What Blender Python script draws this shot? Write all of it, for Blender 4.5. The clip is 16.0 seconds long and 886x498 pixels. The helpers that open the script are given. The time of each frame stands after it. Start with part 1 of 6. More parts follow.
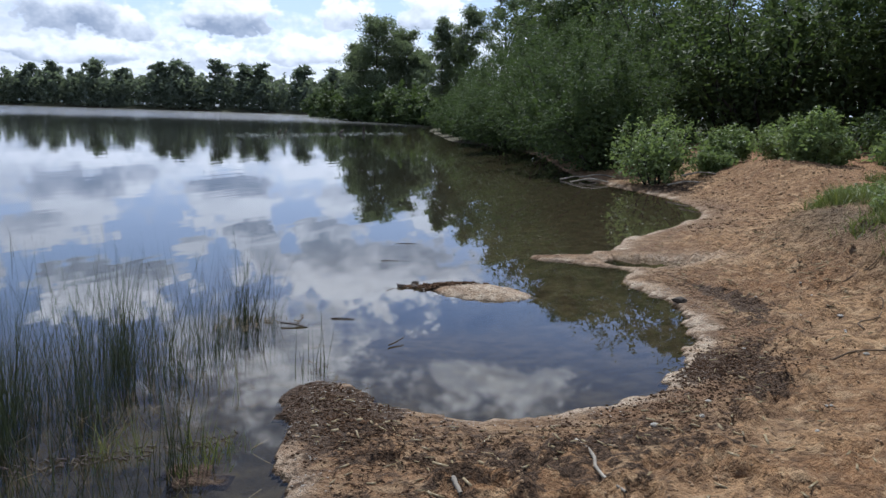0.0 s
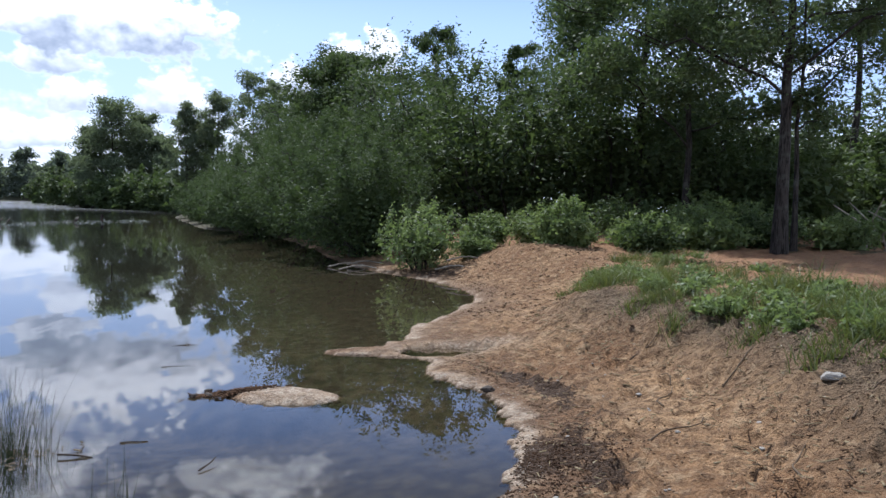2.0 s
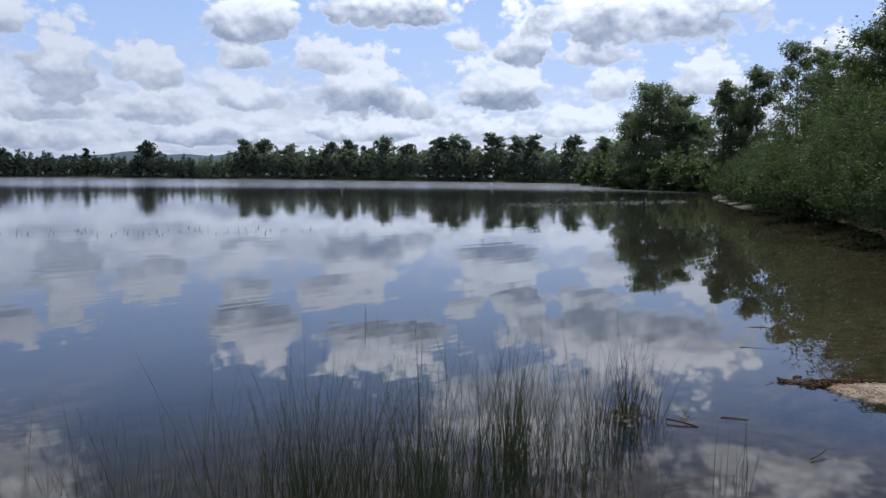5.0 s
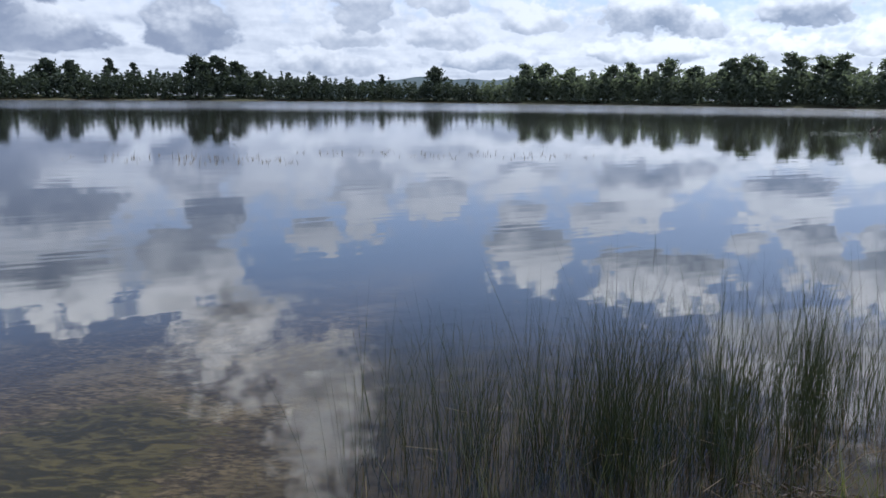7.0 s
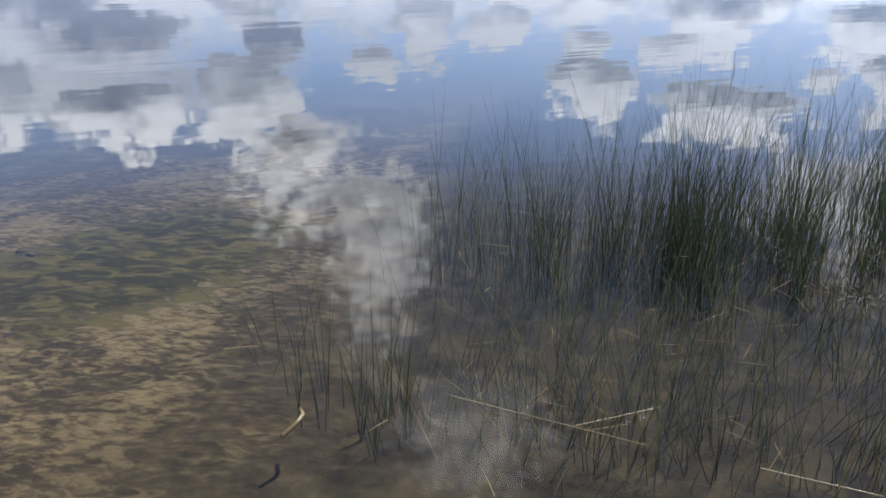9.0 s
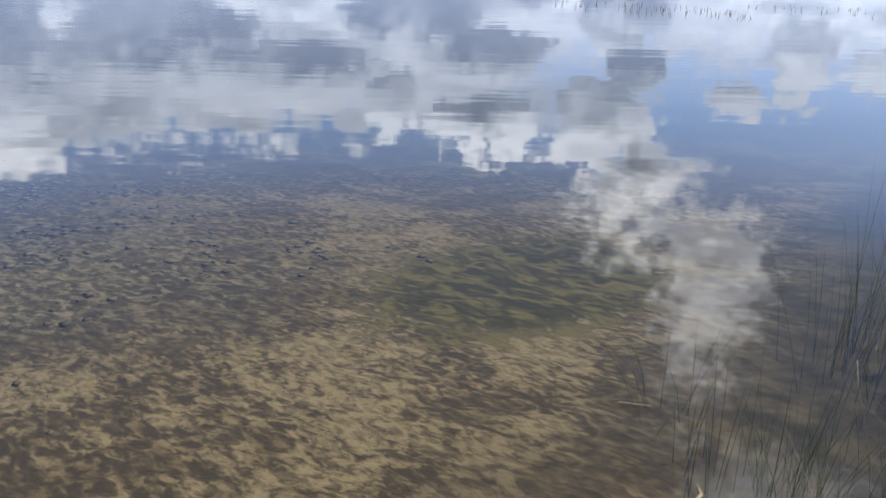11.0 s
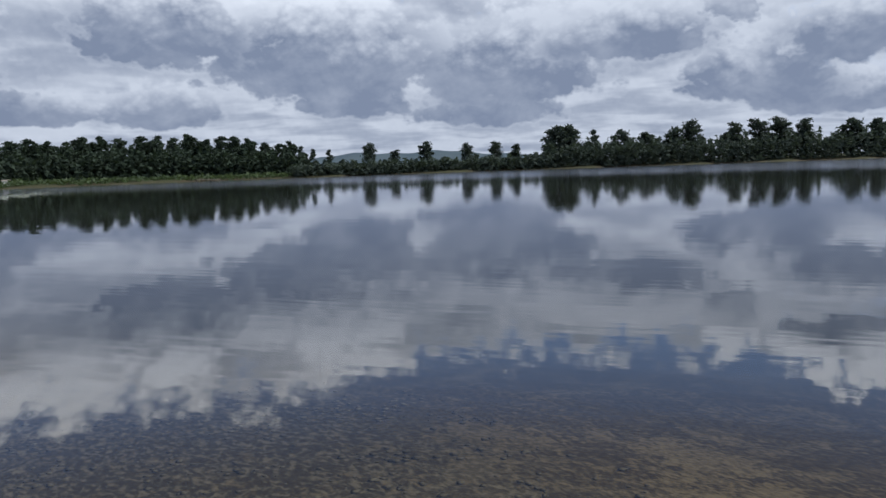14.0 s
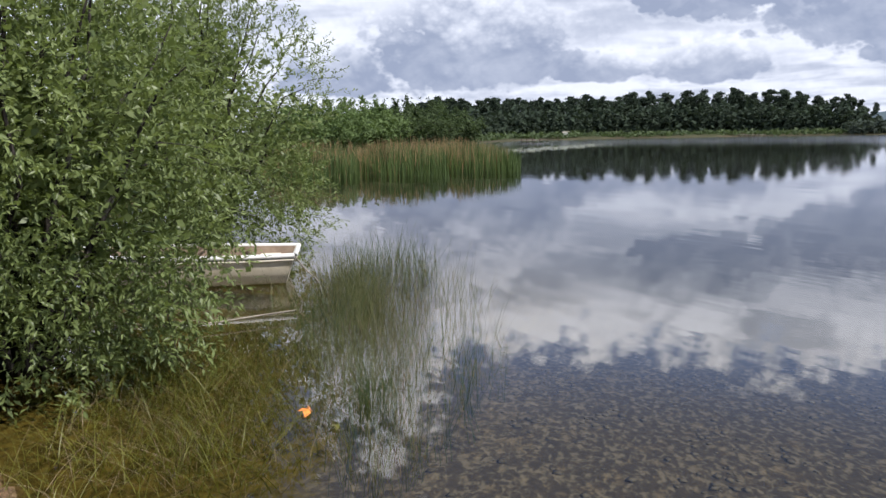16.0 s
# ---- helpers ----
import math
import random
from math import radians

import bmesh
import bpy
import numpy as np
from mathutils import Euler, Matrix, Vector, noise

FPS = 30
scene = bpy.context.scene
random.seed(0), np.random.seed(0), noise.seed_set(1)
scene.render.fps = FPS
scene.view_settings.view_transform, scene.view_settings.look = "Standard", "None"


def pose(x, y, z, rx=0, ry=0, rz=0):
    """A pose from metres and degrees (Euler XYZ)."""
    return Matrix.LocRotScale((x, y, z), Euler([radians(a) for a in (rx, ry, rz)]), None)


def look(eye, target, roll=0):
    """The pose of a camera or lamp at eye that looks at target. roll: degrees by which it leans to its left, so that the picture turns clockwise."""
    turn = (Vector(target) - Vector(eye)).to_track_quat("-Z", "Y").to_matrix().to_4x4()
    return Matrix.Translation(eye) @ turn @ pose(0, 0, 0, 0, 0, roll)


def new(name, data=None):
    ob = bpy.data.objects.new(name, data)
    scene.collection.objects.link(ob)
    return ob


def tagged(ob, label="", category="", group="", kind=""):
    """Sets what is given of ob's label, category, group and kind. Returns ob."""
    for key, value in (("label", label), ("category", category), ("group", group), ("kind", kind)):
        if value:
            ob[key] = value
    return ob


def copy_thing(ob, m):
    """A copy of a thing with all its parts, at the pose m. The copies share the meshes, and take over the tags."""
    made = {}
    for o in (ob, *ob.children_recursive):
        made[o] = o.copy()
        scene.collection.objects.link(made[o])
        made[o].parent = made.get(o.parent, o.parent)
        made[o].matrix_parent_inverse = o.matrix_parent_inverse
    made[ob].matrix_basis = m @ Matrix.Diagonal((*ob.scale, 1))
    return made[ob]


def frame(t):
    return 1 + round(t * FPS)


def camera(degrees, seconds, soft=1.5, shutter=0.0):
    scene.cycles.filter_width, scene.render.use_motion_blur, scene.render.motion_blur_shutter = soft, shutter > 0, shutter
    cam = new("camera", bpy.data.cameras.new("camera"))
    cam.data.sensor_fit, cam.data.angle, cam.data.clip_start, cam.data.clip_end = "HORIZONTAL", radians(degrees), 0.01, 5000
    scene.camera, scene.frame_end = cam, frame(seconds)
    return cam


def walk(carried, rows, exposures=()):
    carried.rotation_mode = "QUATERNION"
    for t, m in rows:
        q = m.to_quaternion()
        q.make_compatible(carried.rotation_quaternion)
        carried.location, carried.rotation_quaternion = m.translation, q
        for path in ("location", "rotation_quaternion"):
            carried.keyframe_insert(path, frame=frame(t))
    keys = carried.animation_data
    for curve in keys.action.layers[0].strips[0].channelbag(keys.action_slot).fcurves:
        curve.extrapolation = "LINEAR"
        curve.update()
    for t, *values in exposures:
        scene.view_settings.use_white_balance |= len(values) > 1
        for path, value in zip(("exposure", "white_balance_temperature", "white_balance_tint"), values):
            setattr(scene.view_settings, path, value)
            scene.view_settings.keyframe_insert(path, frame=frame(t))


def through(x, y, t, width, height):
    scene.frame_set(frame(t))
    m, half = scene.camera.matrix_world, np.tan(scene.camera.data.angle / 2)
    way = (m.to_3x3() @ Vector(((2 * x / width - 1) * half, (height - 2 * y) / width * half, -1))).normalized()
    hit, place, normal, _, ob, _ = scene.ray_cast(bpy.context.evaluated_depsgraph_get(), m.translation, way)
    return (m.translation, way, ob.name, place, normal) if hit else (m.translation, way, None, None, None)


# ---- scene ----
cam = camera(58.1, 16.0)
PATH = [
    (0, (1.482, -0.205, 1.458), (2.537, 1.461, 1.123), 1.8),
    (0.5, (1.469, -0.101, 1.443), (2.886, 1.28, 1.152), 3.2),
    (1, (1.361, 0.02, 1.447), (2.928, 1.23, 1.163), 3.0),
    (1.5, (1.327, 0.147, 1.459), (2.888, 1.376, 1.236), 2.0),
    (2, (1.339, 0.295, 1.495), (2.87, 1.577, 1.388), 1.6),
    (2.5, (1.321, 0.382, 1.509), (2.752, 1.777, 1.435), 1.7),
    (3, (1.255, 0.462, 1.5), (2.495, 2.027, 1.398), 1.6),
    (3.5, (1.132, 0.475, 1.494), (2.15, 2.192, 1.36), 1.2),
    (4, (1.057, 0.502, 1.489), (1.866, 2.324, 1.333), 0.8),
    (4.5, (1.011, 0.526, 1.479), (1.638, 2.418, 1.311), 0.7),
    (5, (0.945, 0.503, 1.483), (1.402, 2.442, 1.302), 0.6),
    (5.2, (0.928, 0.52, 1.478), (1.318, 2.473, 1.289), 0.7),
    (7.3, (0.725, 0.108, 1.523), (0.489, 2.039, 1.058), 0.4),
    (7.5, (0.729, 0.103, 1.505), (0.509, 2.017, 0.967), 0.1),
    (8, (0.748, 0.089, 1.434), (0.568, 1.964, 0.76), 0.1),
    (8.5, (0.732, 0.068, 1.399), (0.531, 1.909, 0.643), 0.7),
    (9, (0.669, 0.051, 1.389), (0.333, 1.865, 0.617), 0.7),
    (9.5, (0.509, 0.004, 1.421), (0.018, 1.784, 0.652), 1.5),
    (10, (0.396, -0.036, 1.436), (-0.305, 1.665, 0.652), 1.6),
    (10.2, (0.355, -0.045, 1.445), (-0.424, 1.614, 0.645), 1.6),
    (12.3, (0.426, 0.037, 1.546), (-1.011, 1.367, 1.136), -0.0),
    (12.5, (0.429, 0.041, 1.558), (-1.034, 1.36, 1.211), -0.1),
    (13, (0.402, 0.038, 1.615), (-1.117, 1.319, 1.394), 0.1),
    (13.5, (0.347, 0.074, 1.639), (-1.25, 1.263, 1.452), -0.4),
    (14, (0.286, 0.055, 1.667), (-1.426, 1.066, 1.459), -1.8),
    (14.5, (0.223, 0.001, 1.738), (-1.628, 0.72, 1.502), -2.1),
    (15, (0.18, -0.047, 1.771), (-1.775, 0.283, 1.507), -2.0),
    (15.5, (0.169, -0.104, 1.788), (-1.811, -0.101, 1.506), -1.4),
    (16, (0.187, -0.159, 1.787), (-1.779, -0.388, 1.497), -0.9),
]
walk(cam, [(t, look(eye, target, roll)) for t, eye, target, roll in PATH],
     [(0, 0.45, 5700, 10), (0.6, 0.5, 5750, 10), (1.0, 1.0, 5800, 12), (1.5, 1.15, 5700, 12), (2.0, 0.65, 5600, 12), (2.5, 0.4, 5550, 12), (3.0, 0.4, 5600, 12), (4.0, 0.35, 5700, 12), (4.5, 0.1, 5750, 12), (5.2, 0.12, 5800, 12), (7.3, 0.45, 5850, 10), (9, 0.9, 5950, 10), (10.2, 1.0, 5900, 10), (12.5, 0.55, 5850, 10), (13.3, -0.05, 5850, 10), (14.0, -0.05, 5850, 10), (15, 0.1, 5950, 12), (16, 0.65, 6150, 13)])


# ---- world, sun ----
def mathn(tree, op, a, b=None, c=None, clamp=False):
    n = tree.nodes.new("ShaderNodeMath")
    n.operation, n.use_clamp = op, clamp
    for i, v in enumerate((a, b, c)):
        if v is None:
            continue
        if isinstance(v, bpy.types.NodeSocket):
            tree.links.new(v, n.inputs[i])
        else:
            n.inputs[i].default_value = v
    return n.outputs[0]


def mixc(tree, fac, a, b, blend="MIX"):
    n = tree.nodes.new("ShaderNodeMix")
    n.data_type, n.blend_type = "RGBA", blend
    for i, v in ((0, fac), (6, a), (7, b)):
        if isinstance(v, bpy.types.NodeSocket):
            tree.links.new(v, n.inputs[i])
        elif i == 0:
            n.inputs[0].default_value = v
        else:
            n.inputs[i].default_value = (*v, 1) if len(v) == 3 else v
    return n.outputs[2]


def step(tree, v, lo, hi, a=0.0, b=1.0):
    n = tree.nodes.new("ShaderNodeMapRange")
    n.interpolation_type = "SMOOTHSTEP"
    tree.links.new(v, n.inputs[0])
    for i, val in ((1, lo), (2, hi), (3, a), (4, b)):
        n.inputs[i].default_value = val
    return n.outputs[0]


def noisen(tree, vec, scale, detail=4.0, rough=0.55, dist=0.0, dims="3D"):
    n = tree.nodes.new("ShaderNodeTexNoise")
    n.noise_dimensions = dims
    if vec is not None:
        tree.links.new(vec, n.inputs["Vector"])
    n.inputs["Scale"].default_value, n.inputs["Detail"].default_value = scale, detail
    n.inputs["Roughness"].default_value, n.inputs["Distortion"].default_value = rough, dist
    return n.outputs[0]


SUN_AZ, SUN_EL = 27.0, 53.0     # degrees east of +y, and above the horizon

# single clouds: bearing of the middle, height of the flat base, half width and thickness, all in degrees
CUMULUS = [(-14.0, 2.0, 4.8, 1.8), (-3.6, 2.4, 5.4, 1.8), (16.2, 2.9, 3.6, 2.0), (8.0, 3.0, 4.8, 1.8), (22.5, 3.5, 3.4, 2.0), (-12.9, 3.9, 3.2, 2.1), (-6.1, 4.0, 3.1, 2.7), (10.7, 4.7, 2.4, 2.1),
           (0.1, 4.9, 3.2, 2.1), (7.1, 5.2, 3.8, 4.0), (17.0, 5.5, 4.0, 3.4), (-12.3, 5.9, 2.8, 4.5), (25.1, 5.9, 2.3, 2.0), (31.3, 6.2, 3.2, 2.6), (-6.8, 6.5, 3.2, 2.6), (4.6, 7.7, 2.3, 2.3),
           (-0.9, 7.8, 2.2, 2.6), (38.9, 7.9, 2.3, 1.9), (23.6, 8.4, 3.0, 2.2), (19.0, 8.8, 2.3, 3.4), (-15.6, 9.0, 2.0, 2.4), (14.9, 9.1, 1.6, 1.4), (44.4, 9.8, 3.3, 2.3), (-0.2, 10.0, 3.6, 4.0)]
HIGH_CUMULUS = [(27.0, 10.4, 8.8, 4.4), (8.9, 11.2, 6.0, 3.4), (-24.5, 10.5, 4.5, 6.0), (-21.5, 15.0, 5.5, 8.0), (-15.5, 20.0, 5.0, 13.0), (20.0, 15.6, 9.5, 8.0), (36.0, 18.5, 7.5, 3.5), (-8.0, 34.0, 8.0, 8.0), (-102.0, 13.0, 6.0, 11.0)]
SHEET_CLOUDS = [(-55.9, 3.4, 6.2, 2.9), (-33.3, 3.4, 5.8, 2.7), (-104.3, 3.6, 5.0, 3.4), (-78.0, 3.7, 4.4, 2.8), (-86.5, 3.8, 3.9, 2.0), (-23.4, 4.0, 3.6, 4.6), (-91.1, 4.1, 3.5, 3.4), (-65.8, 4.4, 4.8, 2.9),
                (-37.9, 4.8, 5.2, 4.4), (-94.5, 5.0, 8.6, 7.3), (-54.6, 5.7, 7.6, 5.7), (-67.5, 6.8, 8.2, 6.4), (-32.4, 6.8, 5.0, 3.6), (-22.3, 7.7, 2.4, 3.2), (-45.7, 7.8, 5.8, 3.3), (-78.6, 8.7, 5.5, 6.4), (-39.3, 10.1, 2.2, 4.0), (-32.0, 11.5, 5.0, 4.0)]


def make_world():
    w = bpy.data.worlds.new("sky")
    scene.world = w
    w.use_nodes = True
    t = w.node_tree
    t.nodes.clear()

    def vec(op, a, b=None, c=None):
        n = t.nodes.new("ShaderNodeVectorMath")
        n.operation = op
        for i, v in enumerate((a, b, c)):
            if isinstance(v, bpy.types.NodeSocket):
                t.links.new(v, n.inputs[i])
            elif v is not None:
                n.inputs[i].default_value = v
        return n.outputs["Value"] if op == "LENGTH" else n.outputs["Vector"]

    def xyz(x, y, z=None):
        n = t.nodes.new("ShaderNodeCombineXYZ")
        for i, v in enumerate((x, y, z)):
            if v is not None:
                t.links.new(v, n.inputs[i])
        return n.outputs[0]
    sky = t.nodes.new("ShaderNodeTexSky")
    sky.sky_type, sky.sun_disc = "NISHITA", False
    sky.sun_elevation, sky.sun_rotation = radians(SUN_EL), radians(SUN_AZ)
    sky.air_density, sky.dust_density, sky.ozone_density = 1.0, 1.2, 1.0
    co = t.nodes.new("ShaderNodeTexCoord").outputs["Generated"]
    sep = t.nodes.new("ShaderNodeSeparateXYZ")
    t.links.new(co, sep.inputs[0])
    x, y, z = sep.outputs
    az = mathn(t, "MULTIPLY", mathn(t, "ARCTAN2", x, y), 180 / math.pi)
    el = mathn(t, "MULTIPLY", mathn(t, "ARCSINE", z), 180 / math.pi)
    # billows
    flat = xyz(az, mathn(t, "MULTIPLY", el, 1.35))

    def billow(v, steep):
        rough = noisen(t, v, 0.40, 5, 0.52, 0.15, "2D")
        cell = t.nodes.new("ShaderNodeTexVoronoi")
        cell.voronoi_dimensions, cell.feature = "2D", "SMOOTH_F1"
        cell.inputs["Scale"].default_value, cell.inputs["Smoothness"].default_value = 0.75, 0.35
        cell.inputs["Detail"].default_value, cell.inputs["Roughness"].default_value = 2.0, 0.55
        t.links.new(v, cell.inputs["Vector"])
        return mathn(t, "MULTIPLY_ADD", rough, steep, mathn(t, "MULTIPLY_ADD", cell.outputs["Distance"], -0.75, 0.40 - steep * 0.5))
    puff = billow(flat, 2.2)
    above = billow(vec("ADD", flat, (0.12, 0.5, 0.0)), 2.2)
    lit = mathn(t, "SUBTRACT", puff, above)
    body = mathn(t, "MULTIPLY_ADD", puff, 0.55, 1.14)
    shade = mathn(t, "MULTIPLY_ADD", puff, 0.20, mathn(t, "MULTIPLY_ADD", noisen(t, flat, 0.35, 2, 0.5, 0.0, "2D"), 0.9, -0.45))
    # the sheet's clouds are broader and softer
    broad = mathn(t, "MULTIPLY_ADD", puff, 0.50, mathn(t, "MULTIPLY_ADD", noisen(t, flat, 0.15, 4, 0.5, 0.3, "2D"), 1.1, -0.55))
    soft_body, soft_shade = mathn(t, "MULTIPLY_ADD", broad, 0.75, 1.16), mathn(t, "MULTIPLY", broad, 0.6)
    aim = xyz(az, el, el)
    total = grey = None
    for i, (a, e, wd, h) in enumerate(sorted(CUMULUS + HIGH_CUMULUS + SHEET_CLOUDS, key=lambda q: q[1])):
        q = vec("MULTIPLY_ADD", aim, (1 / wd, 1 / h, -3.0 / h), (-a / wd, -e / h, 3.0 * e / h))
        west = a < -20 and e < 10
        d = mathn(t, "SUBTRACT", soft_body if west else body, vec("LENGTH", vec("MAXIMUM", q, (-99, 0, 0))))
        m = step(t, d, 0.0, 0.36 if west else 0.34 if e < 14 else 0.8)
        v = mathn(t, "MULTIPLY_ADD", el, 1 / h, mathn(t, "SUBTRACT", soft_shade if west else shade, e / h))
        if west:
            g = step(t, v, 0.0, 0.78, 0.95, 0.0)
        else:
            g = step(t, v, -0.3, 0.46, 0.85 if wd > 4.0 or h > 3.2 else 0.62, 0.0)
        if total is None:
            total, grey = m, mathn(t, "MULTIPLY", m, g)
        else:
            total = mathn(t, "MAXIMUM", total, m)
            grey = mathn(t, "MULTIPLY_ADD", m, mathn(t, "SUBTRACT", g, grey), grey)
    # long grey rolls of the closed sheet in the west, and a thin veil low down everywhere
    den = mathn(t, "ADD", mathn(t, "MAXIMUM", z, 0.0), 0.10)
    plane = xyz(mathn(t, "DIVIDE", x, den), mathn(t, "DIVIDE", y, den))
    roll = noisen(t, plane, 1.3, 3, 0.5, 0.2, "2D")
    sheet = mathn(t, "MULTIPLY", step(t, mathn(t, "MULTIPLY_ADD", puff, 10.0, az), -38.0, -24.0, 1.0, 0.0), step(t, mathn(t, "MULTIPLY_ADD", broad, -4.5, mathn(t, "ADD", el, step(t, az, -72.0, -54.0, 0.0, 2.4))), 14.6, 17.2, 1.0, 0.0))
    behind = mathn(t, "MULTIPLY", mathn(t, "MAXIMUM", step(t, az, 58.0, 75.0), step(t, az, -135.0, -115.0, 1.0, 0.0)), step(t, noisen(t, plane, 0.8, 5, 0.5, 0.2, "2D"), 0.46, 0.58))
    veil = step(t, mathn(t, "MULTIPLY_ADD", puff, -2.6, mathn(t, "MULTIPLY_ADD", step(t, az, -12.0, 24.0), 2.2, el)), 6.2, 10.0, 0.92, 0.0)
    back = mathn(t, "MAXIMUM", mathn(t, "MAXIMUM", sheet, behind), veil)
    back_grey = mathn(t, "MULTIPLY_ADD", step(t, mathn(t, "MULTIPLY_ADD", broad, -0.08, roll), 0.38, 0.70, 0.05, 0.60), mathn(t, "MAXIMUM", sheet, 0.62), step(t, el, 0.0, 4.0, 0.12, 0.0))
    grey = mathn(t, "MULTIPLY_ADD", total, mathn(t, "SUBTRACT", grey, back_grey), back_grey)
    grey = mathn(t, "MULTIPLY_ADD", mathn(t, "MULTIPLY", lit, step(t, az, -30.0, -15.0, -0.10, -0.22)), 1.0, grey, clamp=True)
    grey = mathn(t, "MULTIPLY", grey, mathn(t, "MULTIPLY_ADD", noisen(t, flat, 0.22, 4, 0.55, 0.3, "2D"), 0.9, 0.50), clamp=True)
    mask = mathn(t, "MAXIMUM", total, back)
    white = mixc(t, step(t, az, -14.0, 20.0, 1.0, 0.0), (8.2, 8.4, 8.7), (6.5, 6.7, 7.1))
    white = mixc(t, step(t, el, 9.5, 15.0), white, (13.5, 13.4, 13.2))
    dark = mixc(t, step(t, az, -30.0, -5.0, 1.0, 0.0), (2.6, 3.05, 3.9), (2.35, 2.7, 3.5))
    cloud = mixc(t, mathn(t, "POWER", grey, 0.9), white, dark)
    # thin white haze low over the horizon
    haze = step(t, el, 0.0, 18.0, 0.48, 0.03)
    blue = mixc(t, haze, mixc(t, step(t, el, 11.0, 20.0, 0.5, 0.92), sky.outputs[0], mixc(t, step(t, el, 11.0, 22.0), (2.8, 4.2, 7.6), (1.15, 1.6, 2.6))), (5.5, 6.2, 7.8))
    bg = t.nodes.new("ShaderNodeBackground")
    t.links.new(mixc(t, mask, blue, cloud), bg.inputs[0])
    bg.inputs[1].default_value = 0.10
    out = t.nodes.new("ShaderNodeOutputWorld")
    t.links.new(bg.outputs[0], out.inputs[0])


make_world()
sun = new("sun", bpy.data.lights.new("sun", "SUN"))
sun.data.energy, sun.data.angle, sun.data.color = 4.2, radians(0.6), (1.0, 0.95, 0.86)
_a, _e = radians(SUN_AZ), radians(SUN_EL)
sun.matrix_world = look((math.sin(_a) * math.cos(_e) * 50, math.cos(_a) * math.cos(_e) * 50, math.sin(_e) * 50), (0, 0, 0))


# ---- materials ----
def material(name, rough=0.8, spec=0.3):
    m = bpy.data.materials.new(name)
    m.use_nodes = True
    b = m.node_tree.nodes["Principled BSDF"]
    b.inputs["Roughness"].default_value = rough
    b.inputs["Specular IOR Level"].default_value = spec
    return m, m.node_tree, b


def objco(t, world=False):
    return t.nodes.new("ShaderNodeNewGeometry").outputs["Position"] if world else t.nodes.new("ShaderNodeTexCoord").outputs["Object"]


def bump(t, b, height, strength, distance):
    n = t.nodes.new("ShaderNodeBump")
    n.inputs["Strength"].default_value, n.inputs["Distance"].default_value = strength, distance
    t.links.new(height, n.inputs["Height"])
    t.links.new(n.outputs[0], b.inputs["Normal"])


def mottled(name, dark, light, scale=8.0, fine=60.0, rough=0.85, spec=0.25, relief=0.004):
    m, t, b = material(name, rough, spec)
    co = objco(t)
    big, small = noisen(t, co, scale, 5), noisen(t, co, fine, 3)
    f = mathn(t, "MULTIPLY_ADD", step(t, big, 0.3, 0.7), 0.65, mathn(t, "MULTIPLY", small, 0.35))
    t.links.new(mixc(t, f, dark, light), b.inputs["Base Color"])
    if relief:
        bump(t, b, mathn(t, "ADD", big, small), 0.6, relief)
    return m


def leafy(name, dark, light, gloss=0.45, through=0.35):
    """Leaves: each its own tint, some light passing through them."""
    m, t, b = material(name, gloss, 0.3)
    geo = t.nodes.new("ShaderNodeNewGeometry")
    rnd = geo.outputs["Random Per Island"]
    patch = noisen(t, geo.outputs["Position"], 0.7, 3)
    f = mathn(t, "MULTIPLY_ADD", rnd, 0.38, mathn(t, "MULTIPLY_ADD", patch, 1.1, -0.24), clamp=True)
    col = mixc(t, f, dark, light)
    t.links.new(col, b.inputs["Base Color"])
    tr = t.nodes.new("ShaderNodeBsdfTranslucent")
    t.links.new(mixc(t, 0.5, col, (light[0] * 1.25, light[1] * 1.35, light[2] * 0.65)), tr.inputs[0])
    mix = t.nodes.new("ShaderNodeMixShader")
    mix.inputs[0].default_value = through
    t.links.new(b.outputs[0], mix.inputs[1])
    t.links.new(tr.outputs[0], mix.inputs[2])
    t.links.new(mix.outputs[0], t.nodes["Material Output"].inputs[0])
    return m


def ridged(name, dark, light):
    """Bark: long ridges up the stem, grey lichen in blots."""
    m, t, b = material(name, 0.9, 0.15)
    mp = t.nodes.new("ShaderNodeMapping")
    mp.inputs["Scale"].default_value = (1.0, 1.0, 0.16)
    t.links.new(objco(t), mp.inputs[0])
    rid, blot = noisen(t, mp.outputs[0], 26.0, 5, 0.6, 0.6), noisen(t, objco(t), 2.2, 4)
    c = mixc(t, step(t, rid, 0.38, 0.62), dark, light)
    c = mixc(t, mathn(t, "MULTIPLY", step(t, blot, 0.52, 0.66), 0.4), c, (0.15, 0.15, 0.125))
    t.links.new(c, b.inputs["Base Color"])
    bump(t, b, rid, 1.0, 0.03)
    return m


